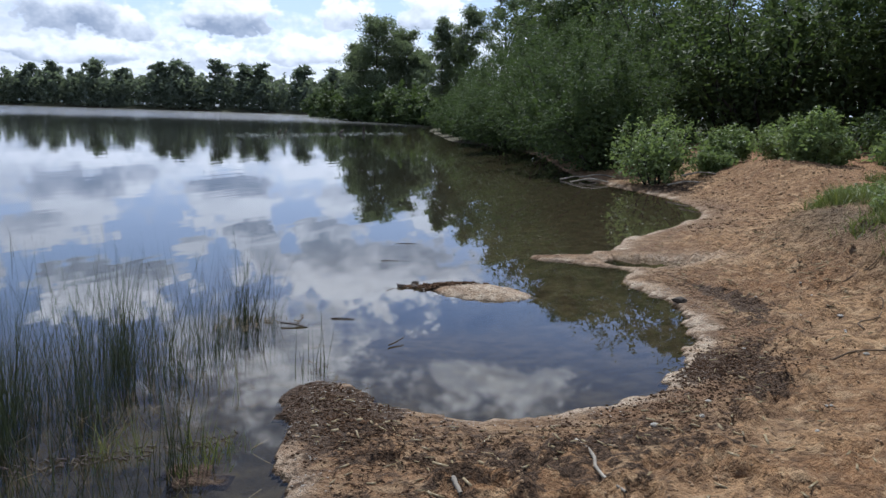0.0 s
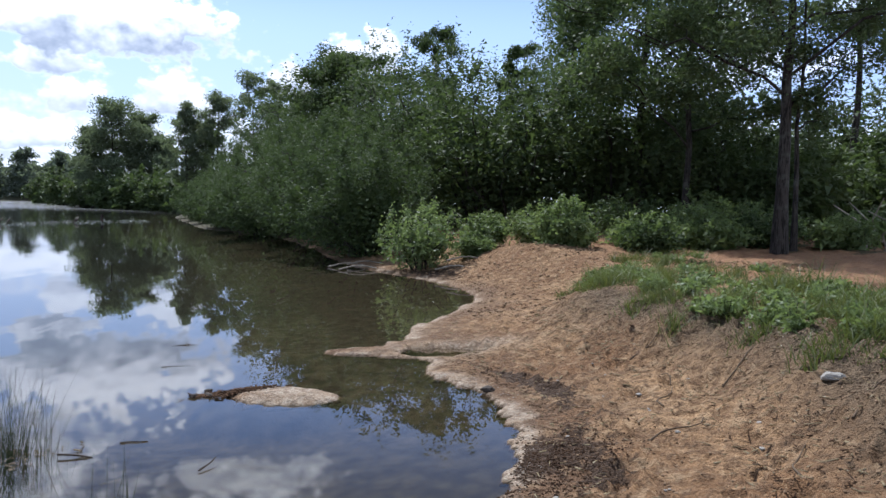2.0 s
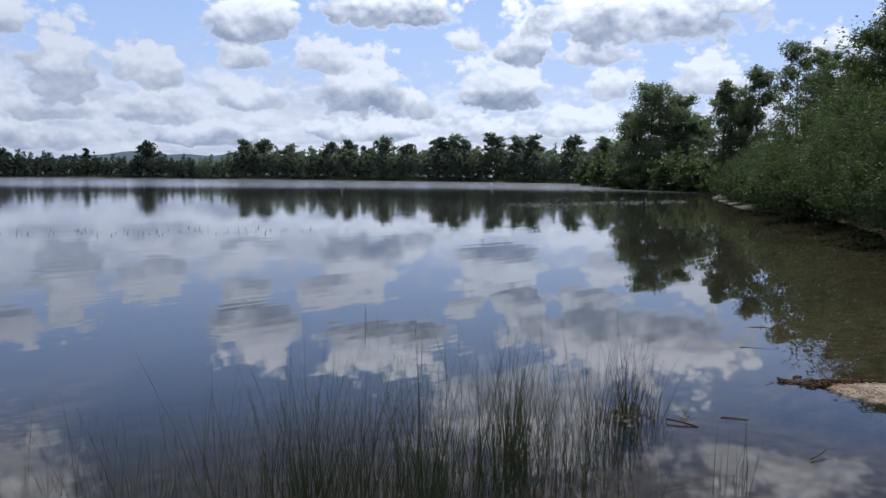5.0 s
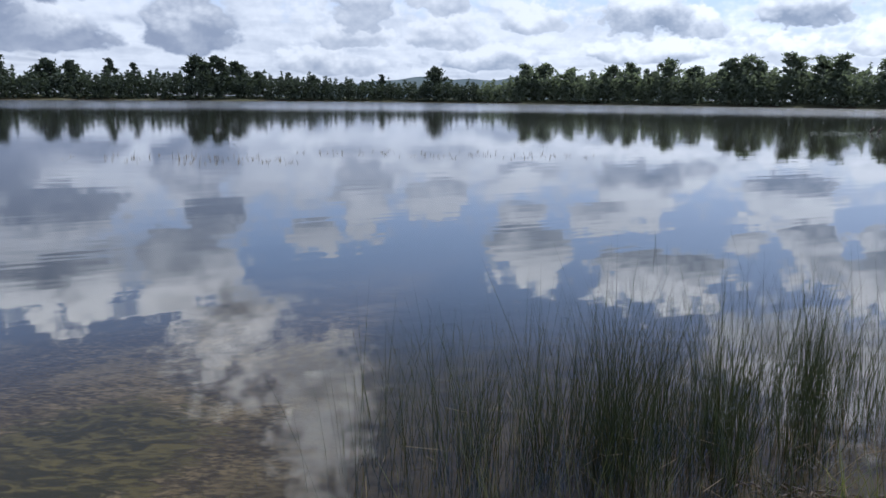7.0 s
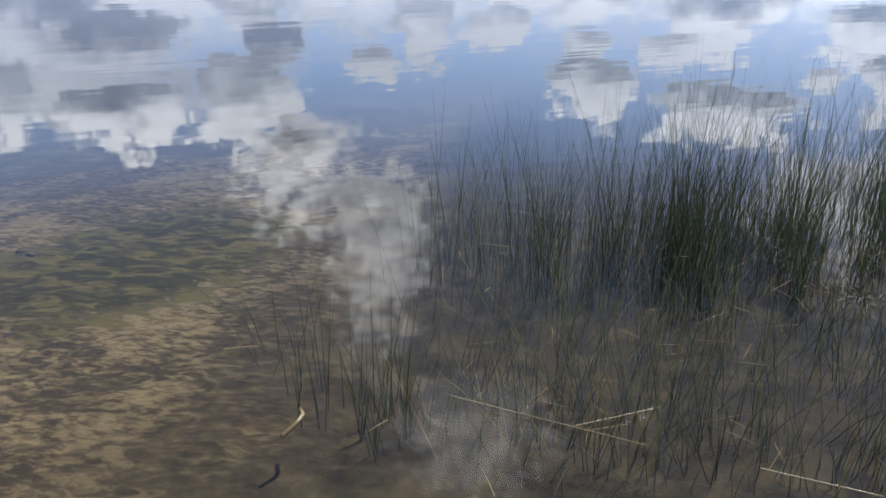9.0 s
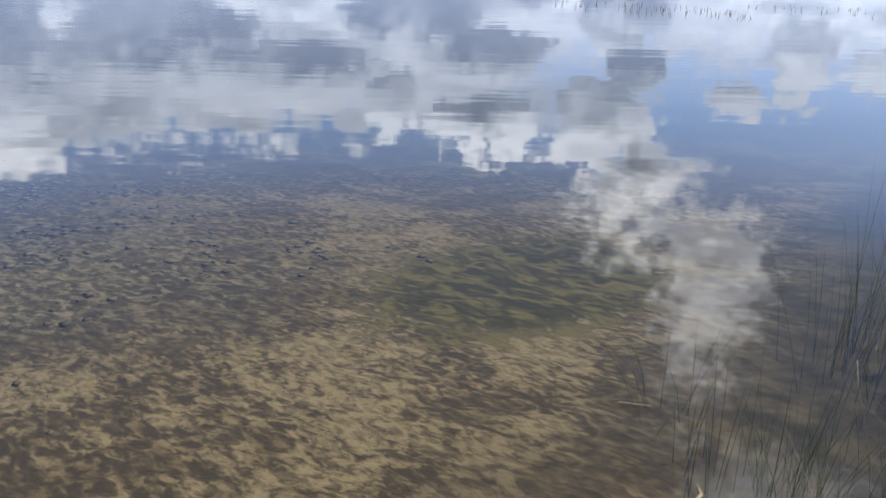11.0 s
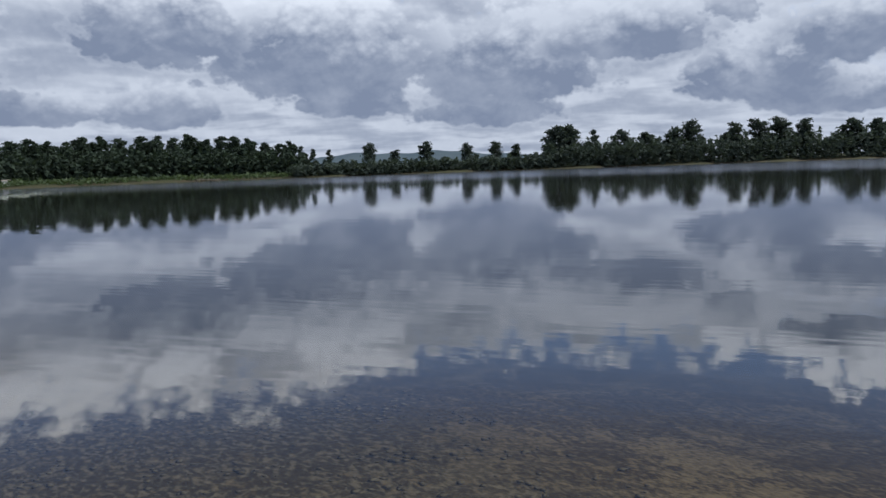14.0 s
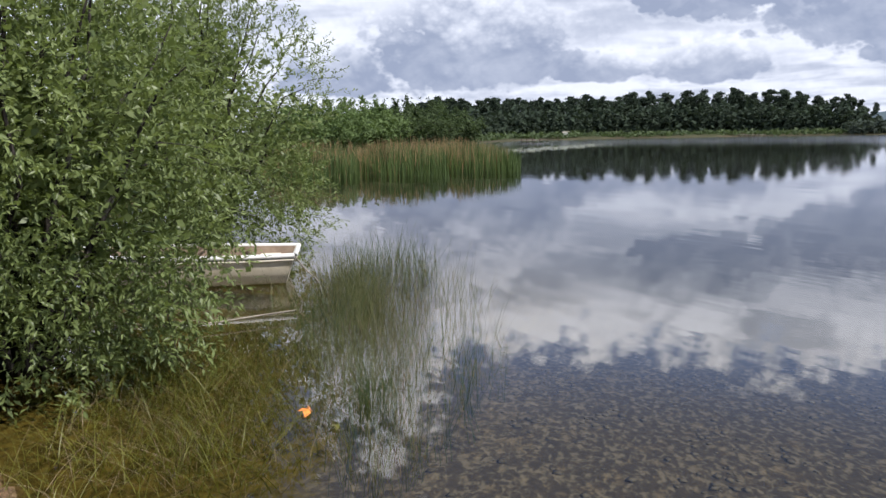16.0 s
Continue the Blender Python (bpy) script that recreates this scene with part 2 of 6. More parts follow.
def ground_material():
    m, t, b = material("shore_ground", 0.9, 0.12)
    pos = objco(t, True)

    def attr(name):
        n = t.nodes.new("ShaderNodeAttribute")
        n.attribute_name = name
        return n.outputs["Fac"]

    big, mid, fine = noisen(t, pos, 0.9, 5), noisen(t, pos, 6.0, 6, 0.65), noisen(t, pos, 70.0, 4, 0.6)
    clod = noisen(t, pos, 17.0, 4, 0.6, 0.15)
    sand = mixc(t, step(t, big, 0.35, 0.65), (0.245, 0.134, 0.066), (0.39, 0.246, 0.13))
    sand = mixc(t, mathn(t, "MULTIPLY", step(t, mid, 0.47, 0.60), 0.6), sand, (0.19, 0.112, 0.062))
    sand = mixc(t, mathn(t, "MULTIPLY", step(t, fine, 0.48, 0.66), 0.38), sand, (0.10, 0.066, 0.04))
    sand = mixc(t, mathn(t, "MULTIPLY", step(t, fine, 0.32, 0.46, 1.0, 0.0), 0.55), sand, (0.47, 0.35, 0.21))
    sand = mixc(t, mathn(t, "MULTIPLY", step(t, clod, 0.48, 0.62), 0.72), sand, (0.13, 0.08, 0.047))
    # footprint shading painted into the sand: hollows dark, rises light
    tread = noisen(t, pos, 8.0, 3, 0.5, 0.3)
    sand = mixc(t, mathn(t, "MULTIPLY", step(t, tread, 0.54, 0.62), 0.6), sand, (0.135, 0.075, 0.038))
    sand = mixc(t, mathn(t, "MULTIPLY", step(t, tread, 0.34, 0.44, 1.0, 0.0), 0.5), sand, (0.46, 0.325, 0.19))
    red = mixc(t, step(t, mid, 0.3, 0.7), (0.25, 0.125, 0.07), (0.34, 0.19, 0.105))
    c = mixc(t, attr("red"), sand, red)
    pale = mixc(t, step(t, mid, 0.35, 0.65), (0.38, 0.30, 0.22), (0.56, 0.47, 0.36))
    c = mixc(t, mathn(t, "MULTIPLY", attr("pale"), step(t, mathn(t, "MULTIPLY_ADD", fine, 0.6, mathn(t, "MULTIPLY", clod, 0.5)), 0.48, 0.62, 0.95, 0.35)), c, pale)
    litter = mixc(t, step(t, fine, 0.4, 0.65), (0.028, 0.018, 0.012), (0.105, 0.066, 0.04))
    ragged = step(t, mathn(t, "MULTIPLY_ADD", mathn(t, "SUBTRACT", clod, 0.5), 1.2, mathn(t, "MULTIPLY_ADD", mathn(t, "SUBTRACT", mid, 0.5), 1.4, attr("litter"))), 0.35, 0.6)
    c = mixc(t, ragged, c, litter)
    gray = mixc(t, step(t, mathn(t, "MULTIPLY_ADD", fine, 0.5, mathn(t, "MULTIPLY", mid, 0.5)), 0.4, 0.6), (0.07, 0.05, 0.032), (0.195, 0.14, 0.088))
    c = mixc(t, attr("bank"), c, gray)
    soil = mixc(t, step(t, mid, 0.35, 0.65), (0.03, 0.038, 0.018), (0.075, 0.075, 0.036))
    c = mixc(t, step(t, mathn(t, "MULTIPLY_ADD", mathn(t, "SUBTRACT", mid, 0.5), 1.2, attr("veg")), 0.35, 0.65), c, soil)
    # lake bed: sand with ripples of dark silt, mud, dimmed farther out
    rip = t.nodes.new("ShaderNodeMapping")
    rip.inputs["Rotation"].default_value = (0, 0, radians(38))
    rip.inputs["Scale"].default_value = (1.0, 1.8, 1.0)
    t.links.new(pos, rip.inputs[0])
    silt = noisen(t, rip.outputs[0], 5.2, 8, 0.68, 0.8)
    flake = noisen(t, rip.outputs[0], 15.0, 5, 0.62, 0.5)
    bedsand = mixc(t, step(t, flake, 0.40, 0.60), (0.125, 0.098, 0.062), (0.225, 0.18, 0.116))
    blot = noisen(t, pos, 0.95, 4, 0.6, 0.6)
    crust = mixc(t, step(t, flake, 0.42, 0.64), (0.048, 0.037, 0.024), (0.12, 0.088, 0.052))
    cover = mathn(t, "ADD", mathn(t, "MULTIPLY", mathn(t, "SUBTRACT", blot, 0.5), 1.2), mathn(t, "MULTIPLY_ADD", mathn(t, "SUBTRACT", flake, 0.5), -0.5, silt))
    bed = mixc(t, step(t, cover, 0.30, 0.57), bedsand, crust)
    bed = mixc(t, step(t, mathn(t, "MULTIPLY_ADD", mathn(t, "SUBTRACT", silt, 0.5), 1.6, attr("weed")), 0.3, 0.62), bed, mixc(t, step(t, silt, 0.44, 0.6), (0.035, 0.031, 0.012), (0.115, 0.097, 0.038)))
    bed = mixc(t, attr("mud"), bed, mixc(t, step(t, mid, 0.35, 0.7), (0.026, 0.021, 0.015), (0.085, 0.069, 0.047)))
    rubble = noisen(t, rip.outputs[0], 10.0, 5, 0.6, 0.4)
    stony = mixc(t, step(t, rubble, 0.46, 0.66), (0.042, 0.036, 0.028), (0.19, 0.168, 0.13))
    bed = mixc(t, mathn(t, "MULTIPLY", attr("stones"), step(t, silt, 0.35, 0.5, 0.3, 0.8)), bed, stony)
    bed = mixc(t, attr("sedge"), bed, mixc(t, step(t, silt, 0.40, 0.6), (0.05, 0.038, 0.008), (0.125, 0.095, 0.022)))
    # light swallowed by deeper water is painted into the bed as a dark tone
    bed = mixc(t, attr("depth_dim"), bed, (0.018, 0.021, 0.018))
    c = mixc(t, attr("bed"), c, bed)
    wet = mathn(t, "MULTIPLY", attr("wet"), mathn(t, "MULTIPLY_ADD", attr("pale"), -0.9, 1.0))
    c = mixc(t, mathn(t, "MULTIPLY", wet, 0.4), c, (0.10, 0.062, 0.038))
    t.links.new(c, b.inputs["Base Color"])
    t.links.new(mathn(t, "MULTIPLY_ADD", wet, -0.22, 0.95), b.inputs["Roughness"])
    h = mathn(t, "ADD", mathn(t, "MULTIPLY_ADD", clod, 0.8, mathn(t, "MULTIPLY_ADD", tread, -0.9, mid)), mathn(t, "MULTIPLY", fine, 0.4))
    h = mathn(t, "MULTIPLY", h, mathn(t, "MULTIPLY_ADD", attr("bed"), -0.85, 1.0))
    bump(t, b, h, 1.0, 0.08)
    return m


def water_material():
    m = bpy.data.materials.new("lake_water")
    m.use_nodes = True
    t = m.node_tree
    t.nodes.clear()
    pos = objco(t, True)
    turn = t.nodes.new("ShaderNodeMapping")
    turn.inputs["Rotation"].default_value = (0, 0, radians(-35))
    t.links.new(pos, turn.inputs[0])
    mp = t.nodes.new("ShaderNodeMapping")
    mp.inputs["Scale"].default_value = (0.36, 1.7, 1.0)
    t.links.new(turn.outputs[0], mp.inputs[0])
    near = t.nodes.new("ShaderNodeVectorMath")
    near.operation = "LENGTH"
    t.links.new(pos, near.inputs[0])
    patches = mathn(t, "MULTIPLY", step(t, noisen(t, pos, 0.16, 3), 0.44, 0.60, 0.08, 1.0), step(t, near.outputs["Value"], 3.0, 9.0, 0.3, 1.0))
    small = noisen(t, mp.outputs[0], 3.4, 0.5, 0.5)
    swell = noisen(t, mp.outputs[0], 0.9, 2, 0.5)
    h = mathn(t, "MULTIPLY_ADD", mathn(t, "MULTIPLY", small, patches), 0.10, mathn(t, "MULTIPLY", swell, 0.25))
    bn = t.nodes.new("ShaderNodeBump")
    bn.inputs["Strength"].default_value, bn.inputs["Distance"].default_value = 0.5, 0.02
    bn.inputs["Filter Width"].default_value = 1.0
    t.links.new(h, bn.inputs["Height"])
    gl = t.nodes.new("ShaderNodeBsdfGlossy")
    far = t.nodes.new("ShaderNodeVectorMath")
    far.operation = "LENGTH"
    t.links.new(pos, far.inputs[0])
    # the breeze ruffles the far side of the lake
    t.links.new(mathn(t, "ADD", step(t, far.outputs["Value"], 14.0, 42.0, 0.006, 0.045), step(t, far.outputs["Value"], 70.0, 115.0, 0.0, 0.08)), gl.inputs["Roughness"])
    gl.inputs["Color"].default_value = (0.95, 0.96, 1.0, 1)
    t.links.new(bn.outputs[0], gl.inputs["Normal"])
    tr = t.nodes.new("ShaderNodeBsdfTransparent")
    tr.inputs[0].default_value = (0.77, 0.75, 0.65, 1)
    fr = t.nodes.new("ShaderNodeFresnel")
    fr.inputs[0].default_value = 1.39
    t.links.new(bn.outputs[0], fr.inputs["Normal"])
    mx = t.nodes.new("ShaderNodeMixShader")
    t.links.new(fr.outputs[0], mx.inputs[0])
    t.links.new(tr.outputs[0], mx.inputs[1])
    t.links.new(gl.outputs[0], mx.inputs[2])
    out = t.nodes.new("ShaderNodeOutputMaterial")
    t.links.new(mx.outputs[0], out.inputs[0])
    return m


GROUND, WATER = ground_material(), water_material()
LEAF_WILLOW = leafy("willow_leaves", (0.022, 0.036, 0.014), (0.08, 0.114, 0.042), 0.75, 0.32)
LEAF_NEAR = leafy("sallow_leaves", (0.04, 0.06, 0.019), (0.235, 0.285, 0.105), 0.4, 0.34)
LEAF_FAR = leafy("far_leaves", (0.032, 0.044, 0.036), (0.07, 0.088, 0.066), 1.0, 0.25)
# the west wood's silhouette darkness is put into the leaf colour
LEAF_WEST_SHADE = leafy("west_wood_shaded_leaves", (0.02, 0.03, 0.022), (0.05, 0.07, 0.043), 1.0, 0.2)
# leaves on the point are lightened to stand in for haze before them
LEAF_MID_HAZE = leafy("point_hazed_leaves", (0.08, 0.105, 0.07), (0.17, 0.20, 0.13), 0.9, 0.5)
# haze and glare over the north shore are put into this paler leaf colour
LEAF_NORTH_HAZE = leafy("north_shore_hazed_leaves", (0.075, 0.095, 0.078), (0.15, 0.176, 0.14), 1.0, 0.5)
LEAF_ALDER = leafy("dark_alder_leaves", (0.034, 0.052, 0.023), (0.10, 0.138, 0.058), 0.6, 0.36)
LEAF_PALE = leafy("grey_willow_leaves", (0.06, 0.092, 0.03), (0.14, 0.195, 0.07), 0.7, 0.35)
LEAF_PINE = leafy("pine_needles", (0.03, 0.042, 0.034), (0.065, 0.08, 0.06), 1.0, 0.25)
LEAF_BRIGHT = leafy("shrub_leaves", (0.075, 0.112, 0.042), (0.19, 0.24, 0.10), 0.5, 0.45)
LEAF_DARK = leafy("alder_leaves", (0.03, 0.047, 0.018), (0.095, 0.13, 0.05), 0.65, 0.34)
BEDSTONE = leafy("bed_stones", (0.04, 0.034, 0.026), (0.185, 0.165, 0.125), 0.9, 0.0)
GRASS = leafy("grass_blades", (0.045, 0.066, 0.017), (0.148, 0.165, 0.05), 0.5, 0.3)
RUSH = leafy("rush_stems", (0.02, 0.031, 0.015), (0.08, 0.10, 0.042), 0.22, 0.15)
RUSH_PALE = leafy("pale_rush_stems", (0.07, 0.085, 0.032), (0.23, 0.24, 0.11), 0.18, 0.4)
DRY = leafy("dry_straw", (0.13, 0.095, 0.05), (0.34, 0.27, 0.16), 0.25, 0.1)
SEDGE = leafy("wet_sedge", (0.05, 0.062, 0.01), (0.20, 0.19, 0.035), 0.4, 0.3)
REED = leafy("reed_leaves", (0.034, 0.06, 0.016), (0.092, 0.128, 0.038), 0.5, 0.3)
REED_TOP = leafy("reed_plumes", (0.17, 0.105, 0.05), (0.29, 0.20, 0.10), 0.7, 0.2)
BARK = ridged("bark", (0.014, 0.012, 0.011), (0.06, 0.052, 0.045))
LITTER = mottled("leaf_litter", (0.028, 0.017, 0.011), (0.105, 0.063, 0.038), 6, 60, 1.0, 0.03, 0.003)
TWIGWOOD = mottled("weathered_wood", (0.12, 0.10, 0.08), (0.38, 0.34, 0.28), 6, 60, 0.8, 0.2, 0.004)
DARKWOOD = mottled("wet_wood", (0.02, 0.016, 0.012), (0.08, 0.06, 0.045), 9, 60, 0.7, 0.2, 0.004)
ROOTWOOD = mottled("brown_root", (0.05, 0.034, 0.022), (0.16, 0.115, 0.075), 9, 60, 0.85, 0.15, 0.003)
SANDLUMP = mottled("sand_lump", (0.14, 0.09, 0.052), (0.36, 0.25, 0.155), 3, 60, 0.95, 0.1, 0.002)
STONE = mottled("pale_stone", (0.22, 0.20, 0.17), (0.42, 0.39, 0.34), 7, 50, 0.75, 0.3, 0.006)
GELCOAT = mottled("worn_cream_hull", (0.52, 0.46, 0.36), (0.72, 0.66, 0.55), 3, 40, 0.45, 0.4, 0.001)
HULLGREEN = mottled("stained_hull", (0.40, 0.34, 0.23), (0.64, 0.57, 0.45), 4, 30, 0.55, 0.35, 0.001)
# brown inside of the boat, darkened in colour for the shade in it
INNER_SHADED = mottled("shaded_inside", (0.16, 0.11, 0.08), (0.34, 0.26, 0.19), 4, 30, 0.6, 0.3, 0.001)
CAPWHITE = mottled("white_rail", (0.62, 0.60, 0.57), (0.82, 0.80, 0.77), 4, 50, 0.4, 0.45, 0.001)
PAD = leafy("floating_leaf", (0.09, 0.10, 0.07), (0.21, 0.22, 0.17), 0.15, 0.0)
ORANGE = mottled("orange_leaf", (0.55, 0.17, 0.03), (0.8, 0.32, 0.07), 20, 90, 0.5, 0.3, 0.001)
WHITEWALL = mottled("white_paint", (0.62, 0.61, 0.58), (0.8, 0.79, 0.76), 3, 40, 0.7, 0.3, 0.001)
# the blue of distance is mixed into the ridge's base colour
HILL_HAZE = mottled("far_hill_hazed", (0.055, 0.08, 0.10), (0.09, 0.115, 0.125), 0.02, 0.2, 0.95, 0.1, 0)


# ---- mesh helpers ----
rng = np.random.default_rng(7)


def mesh_of(name, verts, faces, mat, smooth=False):
    me = bpy.data.meshes.new(name)
    verts = np.asarray(verts, np.float32).reshape(-1, 3)
    faces = np.asarray(faces, np.int32)
    k = faces.shape[1]
    me.vertices.add(len(verts))
    me.vertices.foreach_set("co", verts.ravel())
    me.loops.add(faces.size)
    me.loops.foreach_set("vertex_index", faces.ravel())
    me.polygons.add(len(faces))
    me.polygons.foreach_set("loop_start", np.arange(0, faces.size, k, dtype=np.int32))
    if smooth:
        me.polygons.foreach_set("use_smooth", np.ones(len(faces), bool))
    me.update(calc_edges=True)
    me.validate()
    me.materials.append(mat)
    return me


def merged(parts):
    """Verts and faces of several pieces as one."""
    vs, fs, n = [], [], 0
    for v, f in parts:
        v, f = np.asarray(v, float).reshape(-1, 3), np.asarray(f, int)
        vs.append(v), fs.append(f + n)
        n += len(v)
    return np.concatenate(vs), np.concatenate(fs)


def thing(name, x, y, z, label, category, group="", kind="", turn=0.0):
    ob = new(name)
    ob.empty_display_size = 0.1
    ob.matrix_world = pose(x, y, z, 0, 0, turn)
    return tagged(ob, label, category, group, kind)


def part(name, data, parent, label=""):
    ob = new(name, data)
    ob.parent = parent
    return tagged(ob, label)


def tube(points, radii, sides=6):
    """A tapered round limb through the points."""
    p = np.asarray(points, float)
    d = np.gradient(p, axis=0)
    d /= np.linalg.norm(d, axis=1, keepdims=True) + 1e-9
    ref = np.where(np.abs(d[:, 2:3]) > 0.9, [[1.0, 0, 0]], [[0, 0, 1.0]])
    u = np.cross(d, ref)
    u /= np.linalg.norm(u, axis=1, keepdims=True) + 1e-9
    w = np.cross(d, u)
    a = np.linspace(0, 2 * np.pi, sides, endpoint=False)
    ring = u[:, None] * np.cos(a)[None, :, None] + w[:, None] * np.sin(a)[None, :, None]
    v = (p[:, None] + ring * np.asarray(radii, float)[:, None, None]).reshape(-1, 3)
    i, j = np.meshgrid(np.arange(len(p) - 1), np.arange(sides), indexing="ij")
    k = (j + 1) % sides
    f = np.stack([i * sides + j, i * sides + k, (i + 1) * sides + k, (i + 1) * sides + j], -1).reshape(-1, 4)
    return v, f


def bent(start, end, sag=0.0, wob=0.0, n=6, r=rng):
    """A way from start to end that sags and wobbles."""
    s = np.linspace(0, 1, n)[:, None]
    p = np.asarray(start, float) * (1 - s) + np.asarray(end, float) * s
    p[:, 2] += -sag * (4 * s[:, 0] * (1 - s[:, 0]))
    p[1:-1] += r.normal(0, wob, (n - 2, 3))
    return p


def leaves(at, length, width, up=0.4, droop=0.0, r=rng, simple=False):
    """Pointed leaves, folded a little along the middle, at the given places; simple ones are plain wedges, for crowns far off."""
    n = len(at)
    d = r.normal(0, 1, (n, 3))
    d[:, 2] = d[:, 2] * 0.6 - droop
    d /= np.linalg.norm(d, axis=1, keepdims=True)
    nn = r.normal(0, 1, (n, 3)) + [0, 0, up * 2]
    s = np.cross(d, nn)
    s /= np.linalg.norm(s, axis=1, keepdims=True) + 1e-9
    nn = np.cross(s, d)
    L = (length * r.uniform(0.6, 1.3, n))[:, None]
    W = (width * r.uniform(0.7, 1.2, n))[:, None]
    if simple:
        v = np.stack([at + s * W * 0.5, at - s * W * 0.5, at + d * L - [0, 0, 1] * L * 0.1], 1).reshape(-1, 3)
        return v, np.arange(n * 3).reshape(-1, 3)
    mid = at + d * L * 0.45 - nn * W * 0.15
    v = np.stack([at, mid + s * W * 0.5 + nn * W * 0.2, at + d * L - [0, 0, 1] * L * 0.1, mid - s * W * 0.5 + nn * W * 0.2], 1).reshape(-1, 3)
    b = np.arange(n)[:, None] * 4
    f = np.concatenate([b + [0, 1, 2], b + [0, 2, 3]])
    return v, f


def blob(n, centre, radii, shell=0.55, lump=0.25, r=rng):
    """Places in an uneven, lumpy ellipsoid, most of them near its skin."""
    d = r.normal(0, 1, (n, 3))
    d /= np.linalg.norm(d, axis=1, keepdims=True)
    k = r.uniform(0, 6.28, 3)
    wave = 1 + lump * (np.sin(3.1 * d[:, 0] + k[0]) * np.sin(3.7 * d[:, 1] + k[1]) + 0.5 * np.sin(6.3 * d[:, 2] + k[2]) * np.sin(5.1 * d[:, 0]))
    q = (shell + (1 - shell) * r.random(n)) ** 0.8 * wave
    return np.asarray(centre) + d * np.asarray(radii) * q[:, None]


def blades(base, height, width, lean=0.15, bend=0.2, segs=3, r=rng, flat=False):
    """Upright blades or stems that taper to a point and lean a little."""
    n = len(base)
    a = r.uniform(0, 2 * np.pi, n)
    out = np.stack([np.cos(a), np.sin(a), np.zeros(n)], 1)
    h = height * r.uniform(0.55, 1.15, n)
    tilt = np.abs(r.normal(0, lean, n))
    b = r.uniform(0.2, 1, n) * bend
    s = np.linspace(0, 1, segs + 1)
    fa = r.uniform(0, np.pi, n)
    side = np.stack([np.cos(fa), np.sin(fa), np.zeros(n)], 1)
    side2 = np.stack([-np.sin(fa), np.cos(fa), np.zeros(n)], 1)
    W = width * r.uniform(0.7, 1.2, n)
    rows = []
    for q in s:
        c = base + out * (h * (tilt * q + b * q * q))[:, None] + np.array([0, 0, 1]) * (h * (q - 0.35 * b * q * q))[:, None]
        w = (W * (1 - 0.85 * q))[:, None] * 0.5
        rows.append((c + side * w, c - side * w * 0.5 + side2 * w * 0.86, c - side * w * 0.5 - side2 * w * 0.86) if not flat else (c + side * w, c - side * w))
    k = 2 if flat else 3
    v = np.stack([np.stack(rw, 1) for rw in rows], 1).reshape(-1, 3)
    f = []
    b0 = np.arange(n)[:, None] * (k * (segs + 1))
    for i in range(segs):
        for j in range(1 if flat else 3):
            j2 = (j + 1) % k
            f.append(b0 + [i * k + j, i * k + j2, (i + 1) * k + j2, (i + 1) * k + j])
    return v, np.concatenate(f)
# ---- ground, lake ----
SHORE_EAST = [(24.6, 35.9), (23.1, 28), (19, 21), (14.9, 15), (13.6, 11.8), (13.2, 10.2), (12.5, 9.1), (11.7, 8.25), (10.2, 7.45), (9.3, 7.1),
              (8.5, 6.75), (7.6, 6.1), (6.45, 6.35), (6.95, 5.72), (7.2, 5.3), (6.6, 4.95), (6.55, 4.4), (6.4, 3.95), (6.05, 3.6),
              (5.45, 3.13), (4.95, 2.78), (4.5, 2.62), (3.95, 2.66), (3.5, 2.78), (3.32, 3.1), (3.3, 3.5), (3.1, 3.7), (2.8, 3.35), (2.68, 3.0), (2.5, 2.5)]
SHORE_WEST = [(2.1, 1.75), (1.4, 1.25), (0.3, 0.85), (-0.9, 0.3), (-2.0, -0.6), (-2.8, -1.7), (-3.4, -2.9), (-4.6, -4.2), (-7, -5.6), (-11, -7.2),
              (-17, -9.6), (-26, -12), (-40, -14), (-60, -12)]
# bearing and distance of the far shore
SHORE_FAR = [(-98, 85), (-95, 120), (-92, 146), (-86, 160), (-77, 171), (-69, 176), (-62, 186), (-50, 200), (-40, 216), (-28, 250), (-20, 272), (-10, 285),
             (0, 272), (10, 242), (18, 226), (24, 205), (26.5, 165), (29, 122), (31.5, 102), (32.8, 90), (32.2, 68)]


def bearing(az, d):
    return d * math.sin(radians(az)), d * math.cos(radians(az))


def rounded(points, times=2):
    p = np.asarray(points, float)
    for _ in range(times):
        a, b = p[:-1], p[1:]
        p = np.concatenate([p[:1], np.stack([a * 0.75 + b * 0.25, a * 0.25 + b * 0.75], 1).reshape(-1, 2), p[-1:]])
    return p


LAKE = np.concatenate([rounded(SHORE_EAST, 1), rounded(SHORE_WEST), rounded([bearing(a, d) for a, d in SHORE_FAR], 1)])


def from_shore(x, y):
    """Metres from the water's edge: above 0 on land, below 0 in the lake."""
    x, y = np.atleast_1d(np.asarray(x, float)), np.atleast_1d(np.asarray(y, float))
    best, inside = np.full(x.shape, 1e9), np.zeros(x.shape, bool)
    q = np.roll(LAKE, -1, 0)
    for (ax, ay), (bx, by) in zip(LAKE, q):
        dx, dy = bx - ax, by - ay
        s = np.clip(((x - ax) * dx + (y - ay) * dy) / (dx * dx + dy * dy + 1e-12), 0, 1)
        best = np.minimum(best, (x - ax - s * dx) ** 2 + (y - ay - s * dy) ** 2)
        cross = ((ay > y) != (by > y)) & (x < (bx - ax) * (y - ay) / (by - ay + 1e-12) + ax)
        inside ^= cross
    return np.where(inside, -1, 1) * np.sqrt(best)


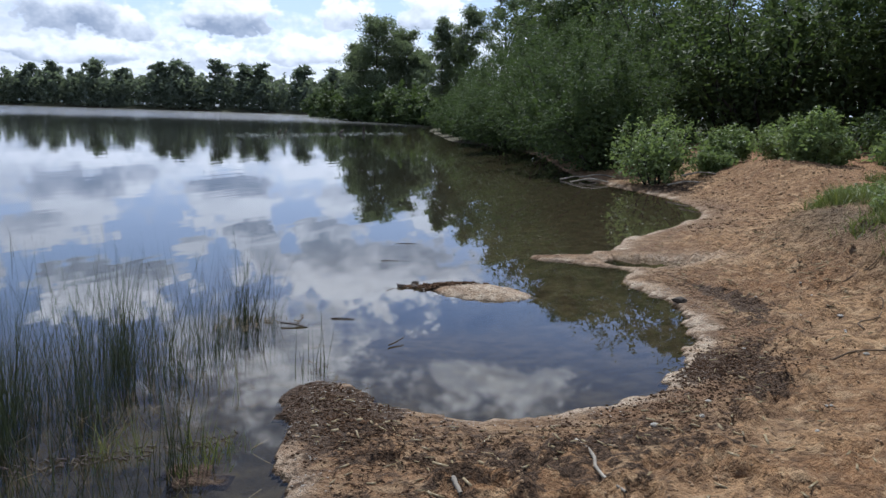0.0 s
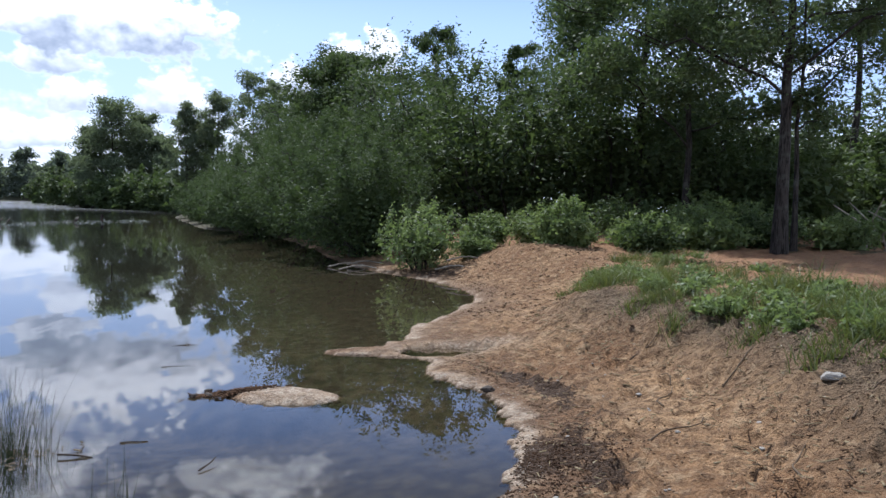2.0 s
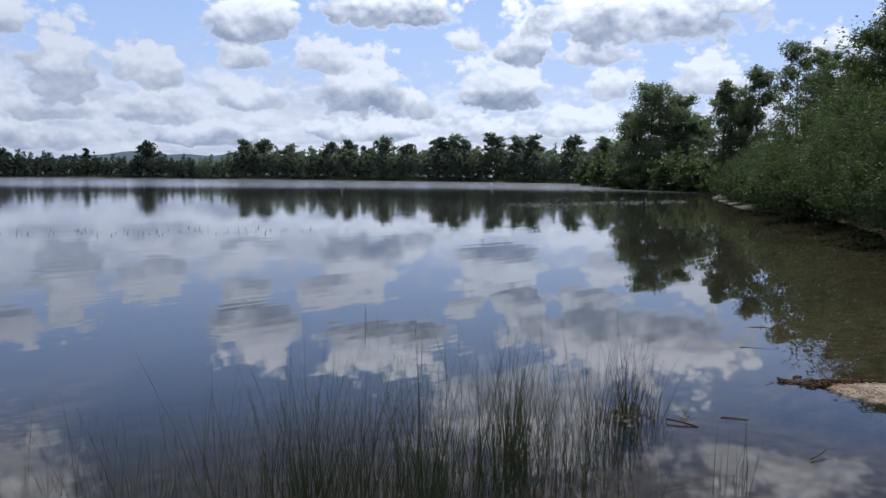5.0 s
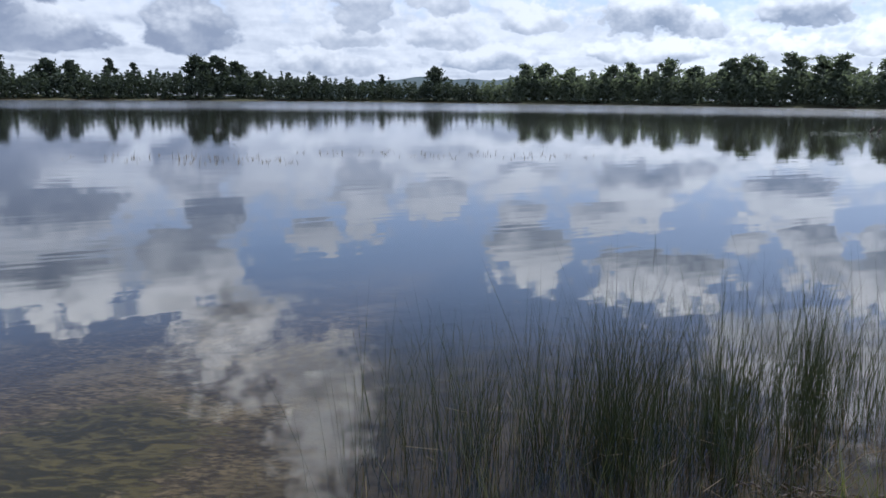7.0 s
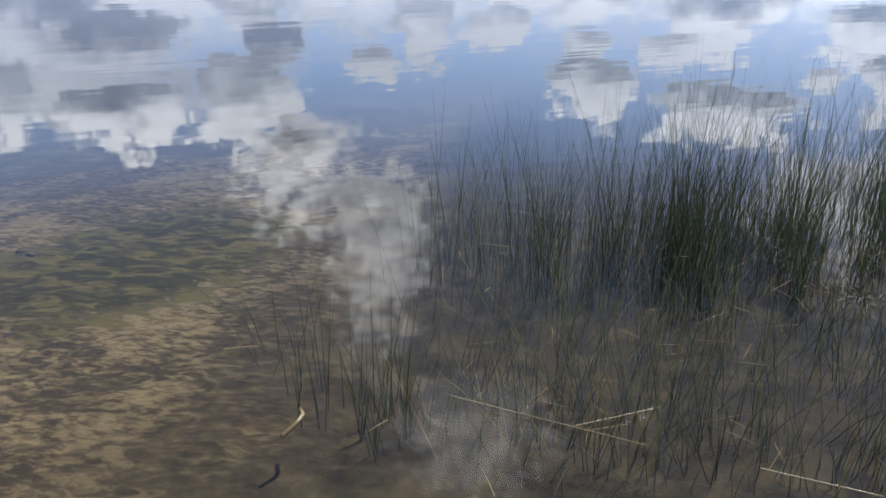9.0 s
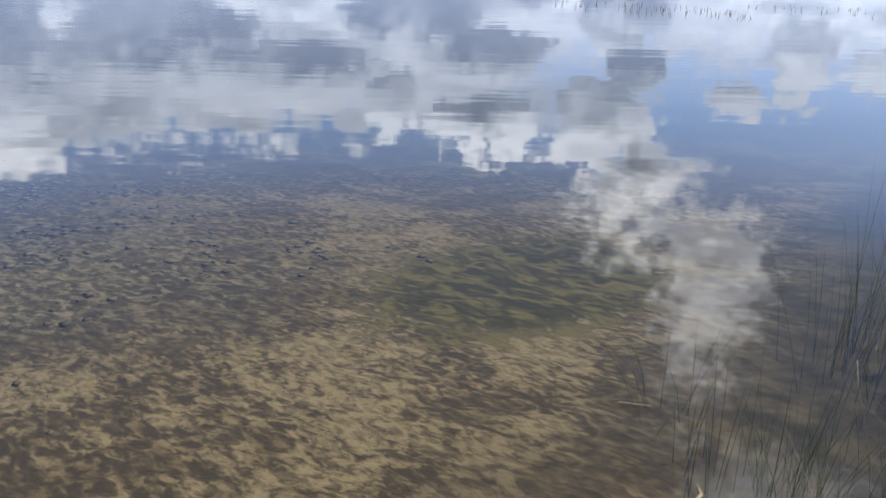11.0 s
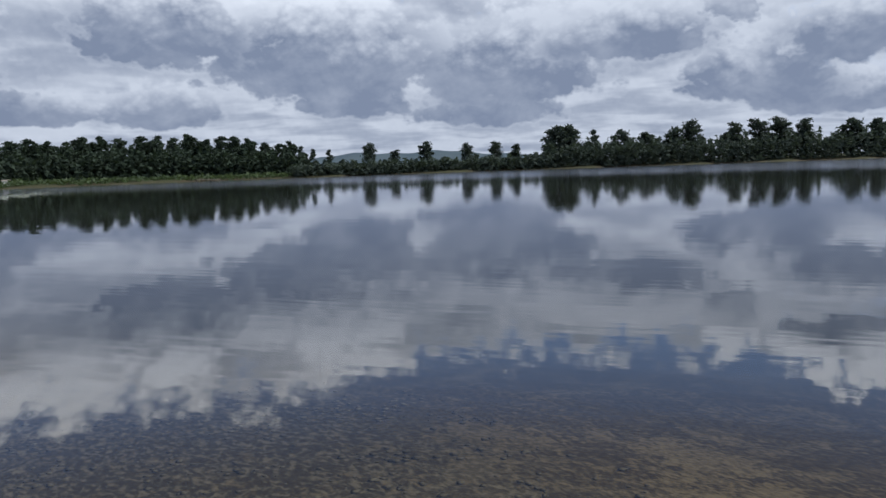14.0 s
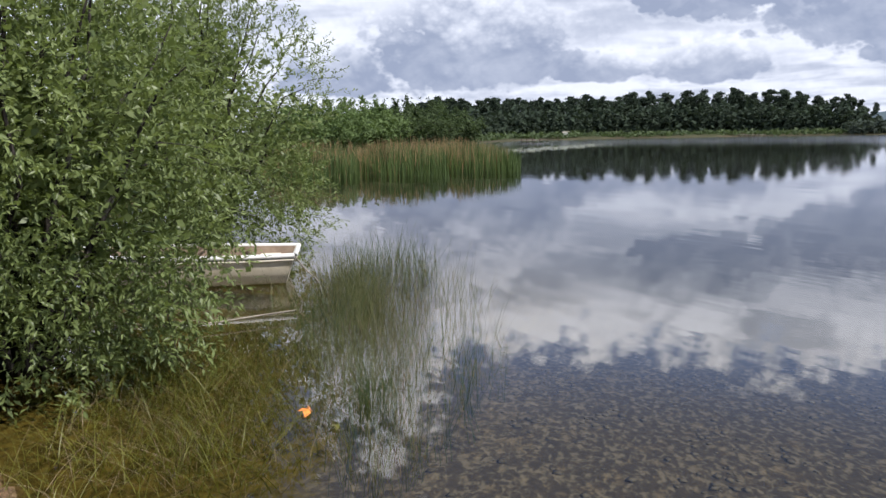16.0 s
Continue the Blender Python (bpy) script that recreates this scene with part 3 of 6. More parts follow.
def sm(v, a, b):
    t = np.clip((v - a) / (b - a), 0, 1)
    return t * t * (3 - 2 * t)


def wavy(x, y, size, seed=0.0):
    """Cheap smooth unevenness between -1 and 1."""
    a, b = x / size, y / size
    return (np.sin(a * 1.7 + np.sin(b * 1.3 + seed) * 1.6 + seed) * np.cos(b * 2.1 + np.sin(a * 0.9 + seed * 2) * 1.4)
            + 0.5 * np.sin(a * 4.3 + b * 2.2 + seed * 3) * np.cos(b * 3.9 - a * 1.1 + seed))/1.5


def dents(x, y):
    """Footprints trodden all over the sand."""
    r = np.random.default_rng(77)
    out = np.zeros(x.shape)
    idx = np.nonzero((x > 2.4) & (x < 17) & (y > -1) & (y < 12.5))[0]
    if not len(idx):
        return out
    px, py, h = x[idx], y[idx], np.zeros(len(idx))
    for i in range(760):
        cx, cy, a = (2.6 + 7.5 * r.random() ** 1.3, r.uniform(-0.8, 7.2), r.normal(0.7, 0.6)) if i < 560 else (r.uniform(9, 16.5), r.uniform(4.5, 12), r.normal(0.7, 0.6))
        u, v = (px - cx) * math.sin(a) + (py - cy) * math.cos(a), (px - cx) * math.cos(a) - (py - cy) * math.sin(a)
        q = (u / 0.14) ** 2 + (v / 0.055) ** 2
        m = q < 5
        h[m] += r.uniform(0.016, 0.042) * (0.9 * np.exp(-(q[m] - 1.7) ** 2 * 1.5) - 1.1 * np.exp(-q[m] ** 2))
    out[idx] = np.clip(h, -0.045, 0.04)
    return out


def ground_at(x, y, full=False):
    x, y = np.atleast_1d(np.asarray(x, float)), np.atleast_1d(np.asarray(y, float))
    d = from_shore(x, y)
    edge = sm(x, 1.7, 2.5) * (1 - sm(np.abs(d), 0.5, 1.6)) * (1 - sm(x, 20, 26))
    d = d + edge * (0.07 * wavy(x, y, 0.33, 21.0) + 0.035 * wavy(x, y, 0.12, 22.0))
    east = sm(x, 3.6, 6.4)
    d2 = d + 0.12 * wavy(x, y, 0.8) * sm(d, 0.3, 1.5)
    land = 0.012 + 0.10 * np.clip(d, 0, 1.2) + east * (0.40 * sm(d2, 1.3, 2.5) + 0.028 * np.clip(d - 2.5, 0, 12)) + (1 - east) * 0.03 * np.clip(d - 1, 0, 15)
    land = land + 0.17 * sm(d2, 1.1, 2.1) * sm(x, 4.2, 6.0) * (1 - sm(x, 9.5, 12))
    far = np.hypot(x, y)
    land = land + sm(far, 60, 200) * 0.5
    # sandy mound behind the cove
    land = land + 0.28 * np.exp(-(((x - 14.6) / 2.4) ** 2 + ((y - 9.6) / 1.5) ** 2)) * sm(d, 0.5, 1.5)
    rough = sm(d, 0.0, 0.5) * (1 - sm(far, 30, 60))
    land = land + rough * (0.022 * wavy(x, y, 0.17, 1.0) + 0.016 * wavy(x, y, 0.075, 2.0) + 0.026 * wavy(x, y, 0.5, 3.0) + sm(x, 10, 12) * 0.05 * wavy(x, y, 0.9, 17.0))
    land = land + dents(x, y) * sm(d, 0.3, 0.7)
    w = np.clip(-d, 0, None)
    bed = -0.012 - 3.2 * (1 - np.exp(-w / 26)) + 0.012 * wavy(x, y, 0.22, 4.0) * sm(w, 0.3, 1)
    z = np.where(d > 0, land, bed)
    # sand bar lying just out of the water, and a pool on the spit
    u, v = (x - 5.22) * 0.62 + (y - 5.09) * -0.78, (x - 5.22) * 0.78 + (y - 5.09) * 0.62
    bar = np.exp(-((u / 0.66) ** 2 + (v / 0.40) ** 2) ** 1.5)
    z = np.where(bar < 0.004, z, np.maximum(z, -0.45 + 0.497 * bar ** 0.35 + 0.014 * wavy(x, y, 0.12, 5.0)))
    tuft = np.exp(-((x - 2.25) / 0.22) ** 2 - ((y - 2.85) / 0.3) ** 2)
    z = np.where((d < 0) & (tuft > 0.02), np.maximum(z, z * 0.4 + 0.075 * tuft - 0.045 + 0.015 * wavy(x, y, 0.09, 31.0)), z)
    pu, pv = (x - 7.62) * 0.75 + (y - 5.42) * -0.66, (x - 7.62) * 0.66 + (y - 5.42) * 0.75
    z = z - 0.22 * np.exp(-((pu / 0.45) ** 2 + (pv / 0.23) ** 2) ** 2)
    return (z, d, bar) if full else z


def make_ground():
    c = (0.9, 0.2)
    az = np.radians(np.concatenate([np.arange(-132, 18, 0.75), np.arange(18, 80, 0.31), np.arange(80, 86, 0.6), np.arange(86, 228, 2.0)]))
    r = [0.002, 0.12, 0.25, 0.4, 0.55, 0.7]
    while r[-1] < 3200:
        r.append(r[-1] * (1.0095 if r[-1] < 8.5 else 1.024 if r[-1] < 26 else 1.05 if r[-1] < 110 else 1.06 if r[-1] < 330 else 1.2))
    r = np.array(r)
    R, A = np.meshgrid(r, az, indexing="ij")
    x, y = c[0] + R * np.sin(A), c[1] + R * np.cos(A)
    z, d, bar = ground_at(x.ravel(), y.ravel(), True)
    x, y = x.ravel(), y.ravel()
    n, m = len(r), len(az)
    i, j = np.meshgrid(np.arange(n - 1), np.arange(m), indexing="ij")
    k = (j + 1) % m
    f = np.stack([i * m + j, i * m + k, (i + 1) * m + k, (i + 1) * m + j], -1).reshape(-1, 4)
    v = np.stack([x, y, z], 1)
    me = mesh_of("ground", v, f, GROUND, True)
    far = np.hypot(x, y)
    east = sm(x, 3.2, 5)
    pool = np.exp(-((((x - 7.62) * 0.75 - (y - 5.42) * 0.66) / 0.75) ** 2 + (((x - 7.62) * 0.66 + (y - 5.42) * 0.75) / 0.42) ** 2) ** 2)
    masks = {
        "bed": 1 - sm(z, -0.012, 0.006),
        # where the water's dimming is painted on the bed, by depth
        "depth_dim": np.maximum(sm(-z, 0.36, 1.2), sm(x, -1.5, 0.0) * sm(-z, 0.24, 0.62)),
        "mud": np.clip(sm(x + 0.35 * wavy(x, y, 0.5, 14), -1.15, 0.2), 0, 1) * 0.93,
        "stones": sm(-x + 0.4 * wavy(x, y, 0.8, 33), 2.3, 3.3) * (1 - sm(y, 2.6, 4.2)),
        "sedge": sm(-y - 0.25 * (x + 4) + 0.2 * wavy(x, y, 0.5, 34), 1.25, 1.6) * sm(-x, 2.6, 3.4) * (1 - sm(-x, 12, 16)),
        "weed": 1.3 * np.exp(-((x + 1.8) / 0.75) ** 2 - ((y - 3.9) / 1.15) ** 2),
        "pale": np.maximum(0.8 * pool, np.maximum(np.clip(1 - sm(d + 0.12 * wavy(x, y, 0.4, 9), 0.03, 0.19), 0, 1) * (d > 0) * np.maximum(sm(x, 3.0, 4.0), 0.6 * sm(x, 2.0, 2.5)) * (1 - sm(x, 14, 16)), sm(bar, 0.2, 0.5) * sm((x - 5.22) * 0.62 + (y - 5.09) * -0.78, -0.45, -0.15))),
        "litter": (1 - pool) * np.maximum((1 - np.abs(sm(d, 0.1, 0.9) * 2 - 1)) * (0.7 * (x < 7) + 0.25) * (0.5 + 0.7 * sm(wavy(x, y, 0.9, 6), -0.2, 0.5)),
                             np.maximum(sm(bar, 0.1, 0.5) * (1 - sm((x - 5.22) * 0.62 + (y - 5.09) * -0.78, -0.5, -0.2)),
                                        np.maximum(1.0 * np.exp(-((x - 2.25) / 0.32) ** 2 - ((y - 2.9) / 0.38) ** 2), 1.0 * np.exp(-((x - 3.0) / 0.42) ** 2 - ((y - 3.2) / 0.6) ** 2) * (d > 0) + 0.85 * np.exp(-((x - 5.35) / 0.5) ** 2 - ((y - 2.75) / 0.32) ** 2) * (d > 0.05) + 0.55 * np.exp(-((x - 3.6) / 1.3) ** 2 - ((y - 2.1) / 0.5) ** 2) * (d > 0) + 0.6 * np.exp(-((x - 6.1) / 0.9) ** 2 - ((y - 0.7) / 0.6) ** 2) + 0.75 * np.exp(-((x - 14.1) / 1.0) ** 2 - ((y - 11.2) / 1.0) ** 2) * (d > 0.2)))),
        "bank": np.clip((1 - np.abs(sm(d, 1.3, 3.0) * 2 - 1)) * sm(x, 4.6, 5.6) * (1 - sm(x, 8.5, 10.5)) * 1.3, 0, 1),
        "red": sm(d, 1.8, 5.0) * sm(x, 8, 13) * 0.6,
        "veg": np.clip(sm(d, 2.2, 3.4) * sm(x, 4.6, 7.0) * (0.05 + 0.62 * sm(wavy(x, y, 0.9, 8), -0.1, 0.7)) * (1 - sm(x, 9, 12) * (1 - sm(d, 6, 9))) + sm(far, 26, 40) + 0.9 * sm(-x - 0.35 * y + 0.8 * wavy(x, y, 0.7, 15), 1.2, 3.2) * sm(d, 0.2, 2), 0, 1),
        "wet": np.clip((1 - sm(z + 0.02 * wavy(x, y, 0.7, 12), 0.02, 0.13)) * sm(z, -0.02, 0.0) * (1 - sm(bar, 0.02, 0.2)), 0, 1),
    }
    for name, val in masks.items():
        a = me.attributes.new(name, "FLOAT", "POINT")
        a.data.foreach_set("value", np.asarray(val, np.float32))
    return tagged(new("ground", me), "trampled sandy shore with pale wet edge", "ground", "", "structure")


make_ground()


def make_lake():
    a = np.linspace(0, 2 * np.pi, 128, endpoint=False)
    rings = [0.4, 1, 1.8, 2.8, 4, 6, 9, 14, 22, 34, 54, 90, 150, 250, 440]
    m = len(a)
    v = np.array([(0.5 + rr * math.sin(q), 1.5 + rr * math.cos(q), 0.0) for rr in rings for q in a])
    i, j = np.meshgrid(np.arange(len(rings) - 1), np.arange(m), indexing="ij")
    k = (j + 1) % m
    f = np.stack([i * m + k, (i + 1) * m + k, (i + 1) * m + j, i * m + j], -1).reshape(-1, 4)
    h = m // 2
    cap = np.array([(q, q + 1, m - 2 - q, m - 1 - q) for q in range(h - 1)])[:, ::-1]
    me = mesh_of("lake_water", v, np.concatenate([f, cap]), WATER)
    if me.polygons[0].normal.z < 0:
        me.flip_normals()
    tagged(new("water", me), "calm clear lake water mirroring the clouds", "water", "", "structure")


make_lake()


# ---- trees and shrubs ----
def make_tree(name, x, y, h, label, spread=0.3, trunk=0.16, clear=0.25, leaf=LEAF_DARK, nl=6000, size=0.09, wide=0.05,
              limbs=12, lean=(0.0, 0.0), droop=0.0, tuft=0.13, seed=1, group="", base=None, bark=BARK, top=0.35, fine=True):
    """A tapered trunk, limbs up to the top, and leaves in uneven tufts along the outer limbs."""
    r = np.random.default_rng(seed)
    z = float(ground_at(x, y)[0]) - 0.05 if base is None else base
    ob = thing(name, x, y, z, label, "tree", group)
    s = np.linspace(0, 1, 9)
    p = np.stack([lean[0] * s * h + r.normal(0, 0.008 * h, 9) * s, lean[1] * s * h + r.normal(0, 0.008 * h, 9) * s, s * h * 0.96], 1)
    rad = trunk * (1 - 0.9 * s) + trunk * 0.35 * np.exp(-s * 25)
    part("trunk", mesh_of("trunk", *tube(p, rad, 9 if fine else 5), bark, True), ob)
    wood, pts = [], []
    for i in range(limbs):
        q = clear + (1 - clear) * (i + r.uniform(0, 0.9)) / limbs
        a = i * 2.4 + r.uniform(-0.5, 0.5)
        k = np.array([np.interp(q, s, p[:, c]) for c in range(3)])
        prof = np.interp((q - clear) / (1 - clear), [0, 0.25, 0.6, 1], [0.75, 1.0, 0.8, top])
        ln = spread * h * prof * r.uniform(0.7, 1.15)
        rise = ln * r.uniform(0.2, 0.7) - droop * ln
        e = k + [math.cos(a) * ln, math.sin(a) * ln, rise]
        b = bent(k, e, -0.06 * ln, 0.03 * ln, 6, r)
        wood.append(tube(b, np.linspace(trunk * 0.33 * (1.1 - q * 0.7), 0.006 * h * 0.2, 6), 5 if fine else 3))
        for j in range(4):
            o = b[2 + j]
            e2 = o + r.normal(0, 0.22 * ln, 3) + [0, 0, (0.1 - droop * 0.6) * ln]
            if fine:
                wood.append(tube(bent(o, e2, 0, 0.02 * ln, 4, r), np.linspace(trunk * 0.1, 0.003 * h * 0.2, 4), 4))
            w = 2 * nl // (limbs * 4)
            t_r = tuft * h * r.uniform(0.5, 1.1) * (0.55 + 0.45 * prof)
            c = blob(w, e2, (t_r, t_r, t_r * (0.55 + droop)), 0.25, 0.4, r)
            if droop:
                c[:, 2] -= r.uniform(0, droop * 0.22 * h, len(c)) * (r.random(len(c)) < 0.6)
            pts.append(c)
    tagged(part("branchwork", mesh_of("branchwork", *merged(wood), bark, True), ob), kind="stuff")
    part("crown", mesh_of("crown", *leaves(np.concatenate(pts), size * 0.74, wide * 0.74, 0.4, droop, r, True), leaf), ob)
    return ob


def make_shrub(name, x, y, w, h, label, leaf=LEAF_WILLOW, n=9000, size=0.07, wide=0.035, stems=14, seed=1, group="", base=None, depth=None, skirt=0.0, kind_of="shrub", twigs=4):
    """Many stems from one root that fan out, with leaves in tufts over the outer half of each."""
    r = np.random.default_rng(seed)
    z = float(ground_at(x, y)[0]) - 0.03 if base is None else base
    ob = thing(name, x, y, z, label, kind_of, group)
    depth = depth or w
    far = math.hypot(x, y) > 19
    if far:
        k = 0.86 if math.hypot(x, y) < 50 else 0.74
        n, size, wide = int(n * 1.05 / k ** 2), size * k, wide * k
    wood, pts = [], []
    for i in range(stems):
        a = i * 2.4 + r.uniform(-0.3, 0.3)
        q = math.sqrt((i + 0.5) / stems)
        tall = h * math.sqrt(max(0.08, 1 - 0.85 * q * q)) * r.uniform(0.82, 1.08)
        e = np.array([math.cos(a) * w * 0.46 * q, math.sin(a) * depth * 0.46 * q, tall])
        o = np.array([math.cos(a) * w * 0.08, math.sin(a) * depth * 0.08, 0])
        b = bent(o, e, -0.12 * h * q, 0.025 * h, 7, r)
        wood.append(tube(b, np.linspace(0.012 * h + 0.006 * min(h, 1.0), 0.003, 7), 5 if h > 0.5 else 3))
        m = n // stems
        k = 9
        for j in range(k):
            f = r.uniform(0.12 if skirt else 0.3, 1.0)
            c = np.array([np.interp(f, np.linspace(0, 1, 7), b[:, d]) for d in range(3)])
            c[:2] += r.normal(0, 0.07, 2) * (w, depth)
            e2 = c + r.normal(0, 0.05 * h, 3)
            t_r = r.uniform(0.07, 0.15) * (w + depth + h) / 3 * 1.25
            pts.append(blob(m // k, e2, (t_r, t_r, t_r * 0.85), 0.2, 0.45, r))
            if j < twigs:
                wood.append(tube(bent(b[min(6, int(f * 6))], e2, 0, 0.01 * h, 4, r), np.linspace(0.004 * h + 0.002, 0.002, 4), 3))
        # shoots that stand out of the outline
        for j in range(5):
            tip = e + r.normal(0, 0.07 * h, 3) + [0, 0, 0.13 * h]
            s = r.random((m // 22 + 1, 1))
            pts.append(e * (1 - s) + tip * s + r.normal(0, 0.012 * h, (len(s), 3)))
    p = np.concatenate(pts)
    p = p[p[:, 2] > 0.02]
    inner = blob(int(n * 0.45), (0, 0, h * 0.40), (w * 0.37, depth * 0.37, h * 0.42), 0.15, 0.45, r)
    inner = inner[inner[:, 2] > 0.03]
    tagged(part("stem_tangle", mesh_of("stem_tangle", *merged(wood), BARK, True), ob), kind="stuff")
    part("foliage", mesh_of("foliage", *merged([leaves(p, size, wide, 0.4, 0.05, r, far), leaves(inner, size * 1.5, wide * 1.7, 0.4, 0.05, r, far)]), leaf), ob)
    return ob


def east_bank():
    g = "willow thicket on the bank"
    lab = "dense dark green willow bush at the water's edge"
    # low, pale-leaved skirt that hangs over the water, then the higher mass behind it
    rows = [(27.6, 34.2, 6.2, 3.6), (24.8, 29, 7.5, 4.4), (21.8, 24, 7, 4.6), (19, 19.3, 6.5, 4.2), (16.6, 15.9, 4.6, 3.0), (31.5, 42.5, 5, 3.2), (37, 50.5, 7, 3.6), (43, 60, 8, 4), (28.0, 37.5, 3.6, 2.6), (25.9, 35.4, 3.8, 1.9), (25.0, 32.6, 4.2, 2.4), (22.6, 28.2, 4.0, 2.2), (28.9, 41.6, 3.4, 2.0), (32.0, 47.0, 3.6, 2.2), (35.4, 53.0, 4.0, 2.4)]
    for i, (x, y, w, h) in enumerate(rows):
        make_shrub("willow_bush", x, y, w, h, lab, LEAF_WILLOW, 18000 if i < 5 else 5200, 0.105 if i < 5 else 0.14, 0.05 if i < 5 else 0.07, 18, 20 + i, g, skirt=1)
    back = [(30, 33, 9, 7.6), (29, 26.5, 9, 7.8), (26, 22, 8, 6.8), (25, 17.5, 7.5, 5.6), (28, 14.5, 7.5, 5.4), (29, 11, 7, 5.2), (36, 27, 9, 8.6), (40, 27, 10, 6), (43, 21, 10, 6), (45, 14, 10, 6), (45, 8, 10, 5.5)]
    for i, (x, y, w, h) in enumerate(back):
        make_shrub("willow_bush", x, y, w, h, "tall dark willow thicket behind the beach", LEAF_DARK, 6000, 0.21, 0.118, 20, 40 + i, g, skirt=1)
    # birches and alders that rise behind the thicket
    t = "slender birch with drooping twigs behind the thicket"
    make_tree("birch_tree", 34.5, 29, 10.6, t, 0.17, 0.12, 0.25, LEAF_WILLOW, 11000, 0.19, 0.1, 16, (0.01, 0), 0.15, 0.075, 61)
    make_tree("birch_tree", 33.0, 19.3, 14.5, t, 0.15, 0.16, 0.3, LEAF_ALDER, 14000, 0.19, 0.1, 18, (0, 0.01), 0.45, 0.07, 62)
    make_tree("birch_tree", 36, 24.6, 9.6, t, 0.16, 0.10, 0.25, LEAF_WILLOW, 7000, 0.19, 0.1, 14, (0, 0), 0.1, 0.07, 63)
    make_tree("alder_tree", 29.5, 31.5, 8.4, "round-topped green alder above the willows", 0.3, 0.14, 0.25, LEAF_DARK, 14000, 0.2, 0.12, 14, (0, 0), 0, 0.13, 64)
    make_tree("alder_tree", 33.5, 34.5, 9.6, "round-topped green alder above the willows", 0.28, 0.14, 0.25, LEAF_WILLOW, 14000, 0.2, 0.12, 14, (0, 0), 0, 0.13, 65)
    # the dark tree on the beach, and its neighbours
    make_tree("alder_tree", 19.4, 5.85, 10.5, "dark-leaved alder with a bare lower trunk on the bank", 0.36, 0.155, 0.3, LEAF_ALDER, 36000, 0.125, 0.085, 22, (-0.012, -0.01), 0.05, 0.10, 66)
    make_tree("alder_tree", 20.6, 5.9, 8.0, "thin alder stem beside a larger trunk", 0.22, 0.07, 0.35, LEAF_ALDER, 4000, 0.12, 0.08, 12, (0.0, 0.01), 0.05, 0.09, 67)
    make_tree("alder_tree", 24, 10, 11.5, "dense dark alder in the thicket", 0.33, 0.11, 0.2, LEAF_ALDER, 22000, 0.2, 0.13, 20, (0, 0), 0.05, 0.12, 68)
    make_tree("alder_tree", 27.5, 13.2, 11, "dense dark alder in the thicket", 0.3, 0.18, 0.2, LEAF_ALDER, 17000, 0.2, 0.13, 18, (0, 0), 0.05, 0.12, 69)
    make_tree("pine_tree", 33, 7.6, 13, "tall bare-stemmed tree against the sky", 0.16, 0.17, 0.6, LEAF_ALDER, 9000, 0.2, 0.11, 14, (0.01, 0), 0.2, 0.07, 70)
    make_tree("pine_tree", 34.5, 6.6, 13, "tall bare-stemmed tree against the sky", 0.16, 0.16, 0.55, LEAF_DARK, 6000, 0.22, 0.12, 12, (0.015, 0), 0.1, 0.07, 71)
    for i, (x, y, w, h) in enumerate([(30, 5.2, 6, 3.2), (27, 8.2, 5, 3.0), (34, 3, 8, 3.4), (33, 9, 6, 4), (36, 7.2, 7, 5.6), (38, 5, 7, 5.0)]):
        make_shrub("thorn_bush", x, y, w, h, "dark tangled bush behind the beach", LEAF_DARK, 3600, 0.26, 0.12, 14, 80 + i, "undergrowth behind the beach", skirt=1)
    # small shrubs in the sun
    small = [(15.6, 11.3, 1.0, 0.55), (16.8, 9.4, 1.1, 0.6), (14.55, 12.0, 2.3, 1.45), (15.9, 9.2, 1.25, 1.0), (16.4, 11.6, 1.3, 0.8), (17.2, 10.2, 1.3, 0.8), (18.5, 11.5, 2.0, 1.0)]
    for i, (x, y, w, h) in enumerate(small):
        make_shrub("small_shrub", x, y, w, h, "low pale green shrub on the sandy mound", LEAF_BRIGHT, 3300, 0.08, 0.039, 16, 90 + i, "shrubs on the mound", skirt=1)
    under = [(17.5, 8, 1.5, 0.7), (18.6, 8.6, 2, 0.9), (19.6, 7.4, 1.8, 0.8), (20.6, 8.4, 2.2, 1.0), (21.3, 6.8, 2.0, 0.9), (22.6, 7.4, 2.4, 1.1), (21.5, 5.0, 1.8, 0.8), (24.5, 5.0, 2.4, 0.9), (20.5, 10.0, 2.4, 1.2), (23, 9.0, 2.4, 1.3)]
    for i, (x, y, w, h) in enumerate(under):
        make_shrub("bramble", x, y, w, h, "low green undergrowth below the trees", LEAF_BRIGHT if i % 4 else LEAF_WILLOW, 1900, 0.11, 0.065, 12, 110 + i, "undergrowth below the trees", skirt=1)


east_bank()


